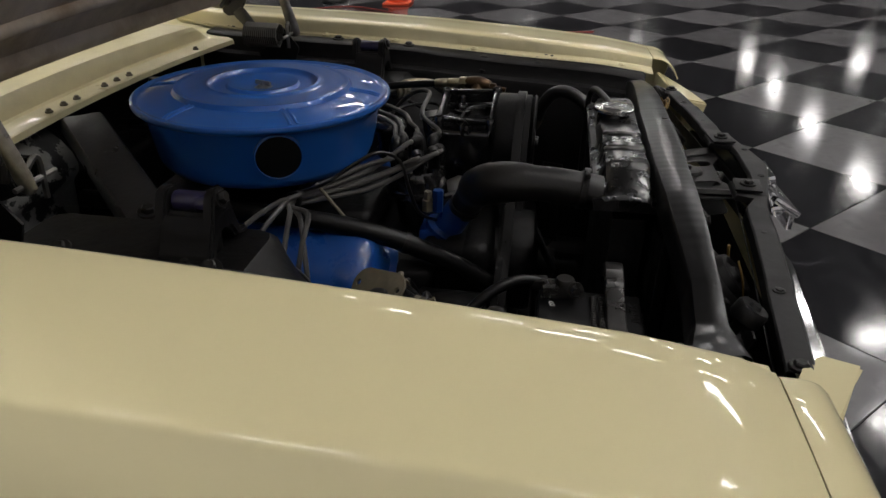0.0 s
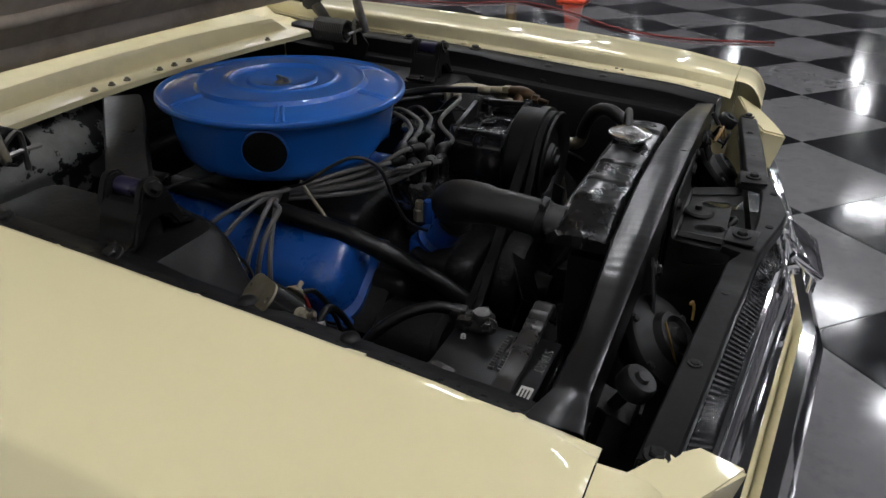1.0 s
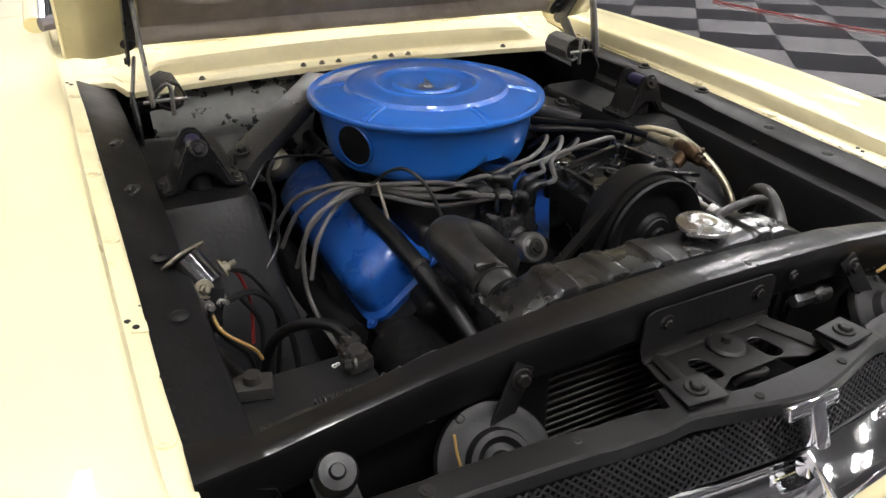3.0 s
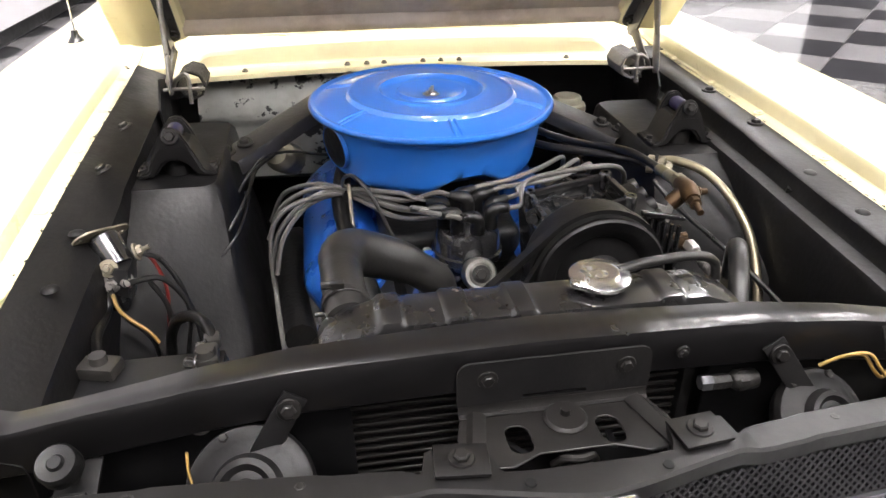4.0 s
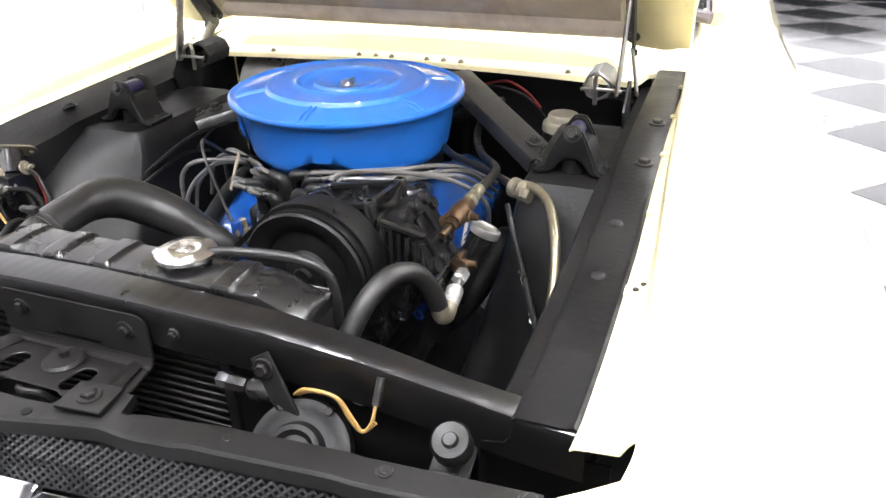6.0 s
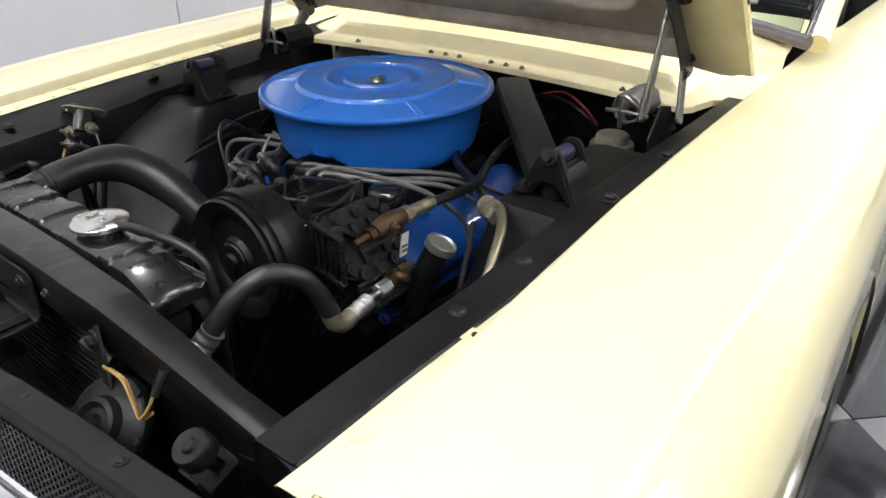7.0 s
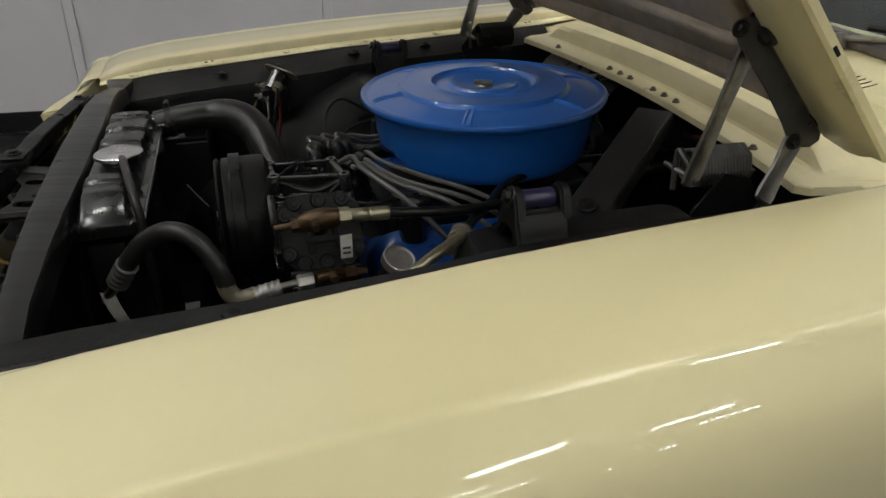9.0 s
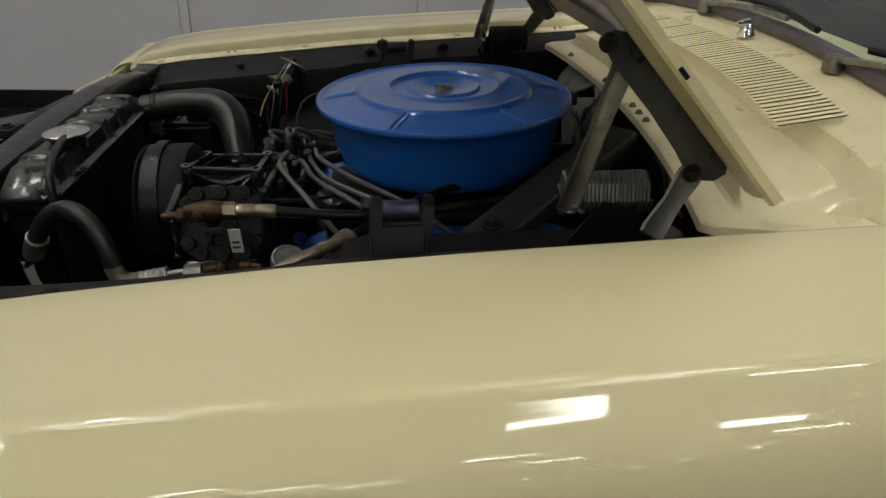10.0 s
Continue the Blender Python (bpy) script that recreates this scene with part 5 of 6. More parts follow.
part("drive_belt", belt((0.158, 0.752), 0.086, (0.0, 0.46), 0.075, -0.458), RUBBER, comp, "black rubber drive belt")
part("drive_belt", belt((-0.20, 0.545), 0.031, (0.0, 0.575), 0.093, -0.435), RUBBER, engine, "black rubber fan belt")
part("drive_belt", belt((0.158, 0.752), 0.090, (-0.19, 0.50), 0.030, -0.444, 0.016, 0.008), RUBBER, comp, "black rubber drive belt")
part("crank_pulley", lathe([(0, 0.01), (0.03, 0.01), (0.07, 0.0), (0.08, 0.01), (0.08, -0.06), (0, -0.06)], (0.0, -0.46, 0.46), pose(0, 0, 0, 90, 0, 0), n=40), DARK, engine)
# fittings on the compressor ports
part("service_valve", join(
    tube([(0.333, -0.400, 0.806), (0.335, -0.385, 0.808), (0.337, -0.372, 0.810)], 0.0050, 10),
    lathe([(0, 0.016), (0.008, 0.016), (0.010, 0.013), (0.010, 0.0), (0, 0)], (0.336, -0.378, 0.809), aim((0, 0, 0), (0.03, 1, 0.05)), n=6),
    tube([(0.337, -0.366, 0.811), (0.340, -0.340, 0.815), (0.341, -0.312, 0.816)], 0.0135, 14, radii=lambda t: 0.0115 + 0.004 * math.sin(t * math.pi)),
    tube([(0.316, -0.338, 0.792), (0.326, -0.338, 0.802), (0.338, -0.338, 0.814)], 0.0125, 12),
    lathe([(0, 0.022), (0.005, 0.022), (0.006, 0.012), (0.009, 0.010), (0.009, 0.0), (0, 0)], (0.346, -0.345, 0.814), aim((0, 0, 0), (1, -0.15, 0.05)), n=8)), BRASS, comp, "dirty brown brass service valve")
part("valve_nut", lathe([(0, 0.018), (0.0115, 0.018), (0.0130, 0.015), (0.0130, 0.002), (0.011, 0), (0, 0)], (0.3415, -0.316, 0.816), aim((0, 0, 0), (-0.05, 1, -0.05)), n=6), GOLD, comp, "yellow plated hex nut")
part("service_valve", join(
    tube([(0.300, -0.300, 0.695), (0.318, -0.312, 0.712), (0.335, -0.335, 0.724), (0.346, -0.356, 0.728)], 0.0105, 12),
    lathe([(0, 0.030), (0.005, 0.030), (0.007, 0.016), (0.010, 0.014), (0.010, 0.0), (0, 0)], (0.322, -0.308, 0.716), aim((0, 0, 0), (0.1, 1, 0.05)), n=8),
    lathe([(0, 0.022), (0.006, 0.022), (0.007, 0.008), (0.009, 0.006), (0.009, 0), (0, 0)], (0.338, -0.330, 0.726), aim((0, 0, 0), (1, 0.1, 0.1)), n=8)), BRASS, comp, "dirty brown brass service valve")
part("crimp_nut", lathe([(0, 0.024), (0.0095, 0.024), (0.011, 0.021), (0.011, 0.002), (0.009, 0.0), (0, 0)], (0.349, -0.380, 0.7275), aim((0, 0, 0), (-0.02, 1, 0.03)), n=6), ZINC, comp, "plated hose nut")

# ---- radiator ----
rad = thing("radiator", (0, -0.62, 0.38), "black painted radiator with chrome pressure cap", "radiator")
part("core", block((0.47, 0.05, 0.40), (0.015, -0.628, 0.575), bevel=0.003), DARK, rad)
trows = []
for x in frange(-0.228, 0.262, 160):
    e = min(1.0, (x + 0.228) / 0.070, (0.262 - x) / 0.055)
    top = 0.808 + 0.030 * max(0, e) ** 0.7
    rib = 0.0
    for rx in (-0.150, -0.078, -0.006, 0.165):
        if abs(x - rx) < 0.015:
            rib = 0.0046 * min(1.0, (0.015 - abs(x - rx)) / 0.0035)
    trows.append([(x, -0.662, 0.790), (x, -0.6655, 0.803), (x, -0.6655, 0.8065), (x, -0.659, 0.808), (x, -0.657, 0.810 + rib), (x, -0.6545, top - 0.008 + rib), (x, -0.6515, top - 0.0025 + rib), (x, -0.645, top - 0.0003 + rib), (x, -0.620, top + 0.001 + rib), (x, -0.596, top - 0.0005 + rib), (x, -0.589, top - 0.004 + rib),
                  (x, -0.583, 0.810 + rib), (x, -0.580, 0.808), (x, -0.5715, 0.8065), (x, -0.5715, 0.803), (x, -0.573, 0.790)])
tk = sheet(trows)
for r in (trows[0], trows[-1]):
    tk.faces.new([tk.verts.new(p) for p in r])
bmesh.ops.remove_doubles(tk, verts=tk.verts, dist=1e-5)
tank = part("top_tank", tk, TANK, rad, "glossy black ribbed top tank")
part("tank_seam", join(tube([(-0.231, -0.664, 0.806), (0.264, -0.664, 0.806)], 0.0028, 6, 2), tube([(-0.231, -0.572, 0.806), (0.264, -0.572, 0.806)], 0.0028, 6, 2)), GLOSS, tank)
part("filler_neck", lathe([(0.0, 0.014), (0.026, 0.014), (0.028, 0.0), (0.028, -0.02)], (0.092, -0.612, 0.836), n=28), GLOSS, tank)
cap_bm = lathe([(0, 0.0036), (0.006, 0.0036), (0.008, 0.002), (0.012, 0.0018), (0.015, 0.004), (0.022, 0.0042), (0.0245, 0.0026), (0.033, 0.0018), (0.0355, 0.0), (0.0358, -0.0045), (0.034, -0.0055), (0.0, -0.0055)], (0.092, -0.612, 0.852), n=96)
for v in cap_bm.verts:
    d = Vector((v.co.x - 0.092, v.co.y + 0.612))
    if d.length > 0.03:
        a = math.atan2(d.y, d.x)
        g = 1 + 0.13 * max(0, math.cos(2 * (a - 0.35))) ** 10
        v.co.x, v.co.y = 0.092 + d.x * g, -0.612 + d.y * g
part("pressure_cap", cap_bm, SATIN, rad, "chrome radiator cap")
part("overflow_hose", tube([(0.118, -0.604, 0.850), (0.15, -0.598, 0.853), (0.21, -0.586, 0.850), (0.248, -0.578, 0.838), (0.262, -0.574, 0.81), (0.264, -0.574, 0.74), (0.262, -0.575, 0.6)], 0.0062, 10), HOSE, rad, "thin grey overflow hose")
part("hose_neck", lathe([(0, 0.04), (0.023, 0.04), (0.023, 0), (0, 0)], (-0.188, -0.590, 0.800), aim((0, 0, 0), (-0.05, 1, 0.12)), n=24), GLOSS, tank)

uh = thing("radiator_hose", (-0.15, -0.45, 0.75), "thick black rubber upper radiator hose with steel clamps", "hose")
part("hose", tube([(-0.193, -0.582, 0.802), (-0.196, -0.53, 0.810), (-0.196, -0.47, 0.812), (-0.186, -0.430, 0.804), (-0.155, -0.402, 0.783), (-0.105, -0.386, 0.755), (-0.060, -0.372, 0.715), (-0.05, -0.36, 0.69)], 0.028, 20, radii=lambda t: 0.0265 + 0.006 * math.sin(min(1, max(0, (t - 0.25) / 0.5)) * math.pi) ** 0.6), HOSE, uh, "dusty black hose")
for p, w in (((-0.195, -0.557, 0.806), (0, 1, 0.12)), ((-0.056, -0.366, 0.702), (0.3, 0.3, -0.9))):
    cm = aim(p, w)
    band = lathe([(0.0268, 0.0058), (0.0284, 0.0058), (0.0290, 0.0045), (0.0284, 0.003), (0.0284, -0.003), (0.0290, -0.0045), (0.0284, -0.0058), (0.0268, -0.0058)], p, aim((0, 0, 0), w), n=40)
    screw = join(block((0.016, 0.009, 0.010), (0, 0, 0), bevel=0.002), lathe([(0, 0.007), (0.004, 0.007), (0.005, 0.005), (0.005, -0.006), (0, -0.006)], (0.012, 0, 0), pose(0, 0, 0, 0, 90, 0), n=8))
    bmesh.ops.transform(screw, matrix=cm @ Matrix.Translation((0.008, 0.032, 0)), verts=screw.verts)
    part("hose_clamp", join(band, screw), BOLT, uh, "dark steel worm clamp")
part("lower_hose", tube([(0.20, -0.58, 0.45), (0.18, -0.52, 0.46), (0.08, -0.46, 0.50), (0.03, -0.44, 0.54)], 0.026, 14), RUBBER, uh)

cond = thing("ac_condenser", (-0.04, -0.68, 0.45), "black finned condenser behind the grille", "condenser")
part("condenser_frame", join(block((0.014, 0.016, 0.36), (-0.262, -0.680, 0.59), bevel=0.003), block((0.014, 0.016, 0.36), (0.180, -0.680, 0.59), bevel=0.003), block((0.45, 0.012, 0.014), (-0.04, -0.676, 0.768), bevel=0.003)), BLACK, cond)
part("core_face", block((0.43, 0.010, 0.35), (-0.041, -0.668, 0.59), bevel=0.002), DARK, cond)
for i in range(26):
    bm = block((0.42, 0.010, 0.0042), (-0.041, -0.680, 0.757 - 0.0118 * i), (-20, 0, 0), bevel=0.0012, seg=1)
    part("slat", bm, LATCH, cond)

# ---- battery ----
bat = thing("battery", (-0.435, -0.572, 0.5), "black battery held down by a ribbed metal strap", "battery")
part("case", block((0.180, 0.140, 0.20), (-0.436, -0.572, 0.612), bevel=0.006, seg=3), PLASTIC, bat, "black plastic case")
part("top_cover", block((0.176, 0.134, 0.012), (-0.436, -0.572, 0.716), bevel=0.004), PLASTIC, bat)
for i in range(13):
    for dy in (0.0, -0.011):
        part("rib", block((0.0032, 0.0075, 0.005), (-0.366 - 0.0056 * i, -0.576 + dy, 0.7235), bevel=0.001, seg=1), FOOT, bat)
part("side_ledge", block((0.150, 0.010, 0.005), (-0.436, -0.600, 0.7235), bevel=0.0015), PLASTIC, bat)
part("terminal_clamp", join(block((0.028, 0.046, 0.018), (-0.366, -0.530, 0.733), (0, 0, 8), bevel=0.005), lathe([(0, 0.012), (0.011, 0.012), (0.013, 0.008), (0.013, 0.0), (0, 0)], (-0.366, -0.538, 0.738), n=16), block((0.020, 0.022, 0.014), (-0.362, -0.505, 0.738), (0, 0, 8), bevel=0.004), hexbolt((-0.378, -0.552, 0.740), (-1, 0, 0.3), 0.007, 0.012)), FOOT, bat, "grey lead terminal clamp")
part("terminal_clamp", join(block((0.046, 0.032, 0.018), (-0.490, -0.530, 0.731), (0, 0, -15), bevel=0.005), lathe([(0, 0.012), (0.010, 0.012), (0.011, 0.0), (0, 0)], (-0.490, -0.530, 0.738), n=16)), FOOT, bat, "grey lead terminal clamp")
SZ = [(-0.296, 0.712), (-0.300, 0.735), (-0.308, 0.749), (-0.320, 0.754), (-0.333, 0.750), (-0.337, 0.753), (-0.341, 0.750), (-0.352, 0.747), (-0.356, 0.751), (-0.360, 0.746), (-0.375, 0.742), (-0.395, 0.737), (-0.399, 0.741), (-0.403, 0.736), (-0.430, 0.731), (-0.445, 0.733), (-0.460, 0.732), (-0.476, 0.728), (-0.50, 0.728)]
part("hold_down", sheet([[(x, y, z + dz) for y, dz in ((-0.616, -0.004), (-0.614, 0.0), (-0.603, 0.001), (-0.592, 0.0), (-0.590, -0.004))] for x, z in SZ], thick=0.002), FOOT, bat, "shiny pressed metal strap")
for k in range(5):
    part("print_bar", block((0.009, 0.0012, 0.010), (-0.372 - 0.013 * k, -0.6428, 0.704), bevel=0), FOOT, bat, smooth=False)


def letters(txt, size, m, material, parent, name="lettering"):
    cu = bpy.data.curves.new(name, "FONT")
    cu.body, cu.size, cu.extrude = txt, size, 0.0004
    cu.align_x = cu.align_y = "CENTER"
    ob = bpy.data.objects.new(name, cu)
    scene.collection.objects.link(ob)
    dg = bpy.context.evaluated_depsgraph_get()
    me = bpy.data.meshes.new_from_object(ob.evaluated_get(dg))
    bpy.data.objects.remove(ob)
    bm = bmesh.new()
    bm.from_mesh(me)
    bmesh.ops.transform(bm, matrix=m, verts=bm.verts)
    return part(name, bm, material, parent, smooth=False)


letters("START", 0.0165, pose(-0.394, -0.628, 0.7226, 0, 0, 180), FOOT, bat)
part("label", block((0.046, 0.015, 0.0012), (-0.470, -0.627, 0.7228), bevel=0.0004, seg=1), PAPER, bat, "pale printed label")
for k in range(3):
    part("print_bar", block((0.034, 0.0018, 0.0006), (-0.470, -0.631 + 0.004 * k, 0.7238), bevel=0), INK, bat, smooth=False)
letters("8", 0.016, pose(-0.389, -0.523, 0.7226, 0, 0, -70), WHITE, bat)
part("battery_tray", block((0.20, 0.26, 0.02), (-0.43, -0.56, 0.503), bevel=0.004), BLACK, bat)
cb = thing("battery_cable", (-0.3, -0.45, 0.6), "thick black battery cable drooping beside the apron", "cable")
part("cable", tube([(-0.362, -0.505, 0.738), (-0.366, -0.492, 0.742), (-0.377, -0.470, 0.744), (-0.400, -0.437, 0.732), (-0.428, -0.405, 0.70), (-0.445, -0.385, 0.64), (-0.45, -0.37, 0.52)], 0.0075, 10), RUBBER, cb)
cb2 = thing("battery_cable", (-0.5, -0.45, 0.6), "thick black battery cable along the apron", "cable")
part("cable", tube([(-0.495, -0.518, 0.732), (-0.507, -0.47, 0.735), (-0.515, -0.40, 0.72), (-0.512, -0.375, 0.735), (-0.507, -0.362, 0.755)], 0.0065, 10), RUBBER, cb2)

# ---- horns ----
for s in (-1, 1):
    h = thing("horn", (s * 0.288, -0.75, 0.7), "round black signal horn on a bracket", "horn", "signal horns")
    ax = Vector((s * 0.10, -0.62, 0.62))
    hx, hz, hk = (0.308, 0.730, 0.86) if s > 0 else (0.302, 0.730, 1.0)
    shell = [(0, 0.026), (0.010, 0.026), (0.013, 0.020), (0.020, 0.019), (0.026, 0.024), (0.032, 0.022), (0.036, 0.012), (0.050, 0.008), (0.056, 0.004), (0.062, 0.004), (0.064, 0.0), (0.064, -0.006), (0.058, -0.010), (0.052, -0.028), (0.035, -0.045), (0, -0.05)]
    part("diaphragm", lathe([(r * hk, z) for r, z in shell], (s * hx, -0.752, hz), aim((0, 0, 0), ax), n=40), BLACK, h, "black pressed horn shell")
    for i in range(6):
        a = 2 * math.pi * i / 6
        p = aim((s * hx, -0.752, hz), ax) @ Vector((0.058 * hk * math.cos(a), 0.058 * hk * math.sin(a), 0.004))
        part("rivet", hexbolt(p, ax, 0.005, 0.004, False), BOLT, h)
    part("horn_bracket", block((0.026, 0.004, 0.090), (s * 0.276, -0.7275, 0.777), (-14, -s * 34, 0), bevel=0.0015), BLACK, h)
    part("bracket_bolt", hexbolt((s * 0.259, -0.7245, 0.802), (0, -1, 0.2), 0.0075, 0.006), LATCH, h)
    if s > 0:
        part("wire", tube([(0.300, -0.735, 0.790), (0.318, -0.742, 0.806), (0.350, -0.742, 0.805), (0.368, -0.745, 0.785), (0.378, -0.747, 0.775), (0.386, -0.742, 0.785), (0.386, -0.730, 0.800)], 0.0018, 8), YELLOW, h, "yellow horn wire")
        part("wire", tube([(0.302, -0.732, 0.788), (0.322, -0.738, 0.802), (0.348, -0.738, 0.800), (0.364, -0.742, 0.780), (0.376, -0.743, 0.771), (0.388, -0.738, 0.781)], 0.0020, 8), YELLOW, h, "yellow horn wire")
        part("connector", tube([(0.386, -0.731, 0.796), (0.386, -0.723, 0.808), (0.386, -0.716, 0.818)], 0.0045, 8), BOLT, h)
    else:
        part("wire", tube([(-0.352, -0.752, 0.790), (-0.352, -0.760, 0.770), (-0.347, -0.768, 0.745), (-0.338, -0.772, 0.730)], 0.0014, 8), YELLOW, h, "yellow horn wire")
        part("wire", tube([(-0.235, -0.770, 0.752), (-0.222, -0.772, 0.748), (-0.218, -0.775, 0.735), (-0.224, -0.776, 0.722)], 0.0020, 8), YELLOW, h, "yellow horn wire")
part("line_fitting", join(lathe([(0, 0.024), (0.008, 0.024), (0.009, 0.020), (0.009, 0.0), (0, 0)], (0.196, -0.704, 0.756), pose(0, 0, 0, 0, 90, 0), n=6), lathe([(0, 0.030), (0.0105, 0.030), (0.012, 0.024), (0.012, 0.006), (0.008, 0.0), (0, 0)], (0.222, -0.704, 0.755), pose(0, 0, 0, 0, 90, 0), n=12), lathe([(0, 0.010), (0.013, 0.010), (0.013, 0.0), (0, 0)], (0.228, -0.704, 0.755), pose(0, 0, 0, 0, 90, 0), n=6)), BOLT, cond)
part("fitting_nut", lathe([(0, 0.014), (0.0085, 0.014), (0.0095, 0.011), (0.0095, 0.002), (0.008, 0), (0, 0)], (0.184, -0.704, 0.757), pose(0, 0, 0, 0, 90, 0), n=6), HINGE, cond, "dull plated nut")

ft = thing("filler_tube", (0.34, -0.25, 0.65), "black slanted filler tube with a bright ring cap", "filler tube")
part("tube", tube([(0.300, -0.262, 0.62), (0.322, -0.248, 0.685), (0.342, -0.236, 0.732)], 0.021, 20), GLOSS, ft)
part("cap", lathe([(0.0, 0.005), (0.020, 0.005), (0.022, 0.008), (0.0245, 0.007), (0.025, 0.003), (0.025, -0.005), (0.0, -0.005)], (0.344, -0.235, 0.736), aim((0, 0, 0), (0.35, 0.25, 0.9)), n=28), ZINC, ft, "bright ring cap")

# ---- starter solenoid on the apron ----
sol = thing("starter_solenoid", (-0.505, -0.345, 0.76), "black starter relay with steel terminals on the apron", "relay")
RA = Vector((-0.42, 0.50, 0.66)).normalized()
RC = Vector((-0.497, -0.350, 0.768))
part("relay_can", lathe([(0, 0.050), (0.017, 0.050), (0.0215, 0.045), (0.0215, 0.0), (0, 0)], RC, aim((0, 0, 0), RA), n=28), GLOSS, sol)
fl = plate(rounded(0.086, 0.040, 0.019), 0.003, aim(RC + RA * 0.052, RA) @ pose(0, 0, 0, 0, 0, 20), holes=[circle(0.004, 10, cx=-0.034), circle(0.004, 10, cx=0.034)])
part("relay_flange", fl, TARN, sol, "tarnished tan mounting flange")
for p, w in (((-0.506, -0.370, 0.776), (0.1, -0.8, 0.4)), ((-0.474, -0.338, 0.782), (0.9, 0.1, 0.3)), ((-0.506, -0.374, 0.754), (0.1, -0.8, 0.2)), ((-0.490, -0.368, 0.753), (0.4, -0.8, 0.2))):
    part("terminal", join(hexbolt(p, w, 0.008, 0.008), lathe([(0, 0.018), (0.0035, 0.018), (0.0035, 0)], p, aim((0, 0, 0), w), n=8)), ZINC if p[2] < 0.76 else TARN, sol)
part("relay_base", block((0.03, 0.06, 0.07), (-0.500, -0.345, 0.742), (0, 10, 0), bevel=0.008), PLASTIC, sol)
ww = thing("relay_wiring", (-0.49, -0.4, 0.6), "loose dark wires below the starter relay", "wiring")
for pts, r, m in (
    ([(-0.506, -0.384, 0.754), (-0.495, -0.392, 0.715), (-0.462, -0.392, 0.66), (-0.47, -0.39, 0.56)], 0.0035, RUBBER),
    ([(-0.490, -0.376, 0.753), (-0.440, -0.365, 0.750), (-0.405, -0.375, 0.69), (-0.40, -0.40, 0.60), (-0.40, -0.42, 0.52)], 0.0045, RUBBER),
    ([(-0.505, -0.384, 0.750), (-0.495, -0.400, 0.725), (-0.462, -0.41, 0.695), (-0.452, -0.41, 0.675)], 0.0026, YELLOW),
    ([(-0.470, -0.338, 0.782), (-0.455, -0.338, 0.765), (-0.445, -0.34, 0.72), (-0.45, -0.35, 0.66)], 0.0026, REDW),
    ([(-0.472, -0.338, 0.780), (-0.44, -0.345, 0.765), (-0.415, -0.36, 0.70), (-0.43, -0.38, 0.60)], 0.0035, RUBBER),
    ([(-0.46, -0.36, 0.745), (-0.44, -0.37, 0.70), (-0.45, -0.385, 0.62), (-0.46, -0.39, 0.52)], 0.0040, RUBBER),
):
    part("wire", tube(pts, r, 8), m, ww)

# ---- bare scrapes through the black paint on the inner apron ----
rng = random.Random(4)
sc = bmesh.new()
for k in range(18):
    t = k / 17
    u, z = 0.16 + 0.30 * t + rng.uniform(-0.03, 0.03), 0.675 - 0.030 * t + rng.uniform(-0.005, 0.005)
    ring = [(u + r * math.cos(a) / 0.22, z + r * math.sin(a) * 0.7) for a, r in ((j * 1.0472 + rng.uniform(-0.4, 0.4), rng.uniform(0.0015, 0.006)) for j in range(6))]
    sc.faces.new([sc.verts.new(tower_front(zz, uu) + Vector((-0.0012, -0.0010, 0.0012))) for uu, zz in ring])
scr = thing("paint_scrape", tower_front(0.66, 0.3), "flaked pale scrape in the black apron paint", "paint damage")
part("flake", sc, PAPER, scr, smooth=False)

# ---- brake master cylinder, washer pieces on the firewall ----
mc = thing("master_cylinder", (0.364, 0.306, 0.70), "dark brake master cylinder with a dull zinc cap", "master cylinder")
part("reservoir", lathe([(0, 0.0), (0.040, 0.0), (0.043, -0.006), (0.043, -0.05), (0.03, -0.07), (0, -0.07)], (0.362, 0.290, 0.738), n=32), DARK, mc)
part("cap", lathe([(0, 0.026), (0.030, 0.026), (0.033, 0.022), (0.033, 0.010), (0.042, 0.008), (0.044, 0.004), (0.044, -0.010), (0.040, -0.012)], (0.362, 0.290, 0.744), n=36), ZCAP, mc, "dull zinc reservoir cap")
part("cylinder_body", tube([(0.364, 0.16, 0.645), (0.364, 0.25, 0.65), (0.364, 0.40, 0.655)], 0.026, 12), DARK, mc)
part("outlet_pipe", tube([(0.345, 0.20, 0.67), (0.33, 0.15, 0.70), (0.34, 0.10, 0.68), (0.36, 0.05, 0.60)], 0.003, 6), BRASS, mc)
fwire = thing("firewall_wiring", (0.2, 0.36, 0.8), "red and dark wires along the firewall", "wiring")
part("wire", tube([(0.16, 0.355, 0.80), (0.22, 0.345, 0.815), (0.27, 0.335, 0.795), (0.30, 0.345, 0.76)], 0.003, 6), REDW, fwire)
part("wire", tube([(0.12, 0.36, 0.79), (0.20, 0.345, 0.80), (0.27, 0.33, 0.785), (0.31, 0.34, 0.74)], 0.004, 6), RUBBER, fwire)
flt = thing("washer_canister", (-0.27, 0.10, 0.7), "small round tarnished canister beside the brace", "canister")
part("canister", lathe([(0, 0.03), (0.020, 0.028), (0.030, 0.014), (0.032, 0.0), (0.032, -0.05), (0, -0.05)], (-0.290, 0.090, 0.742), pose(0, 0, 0, 60, 0, -20), n=28), TARN, flt)

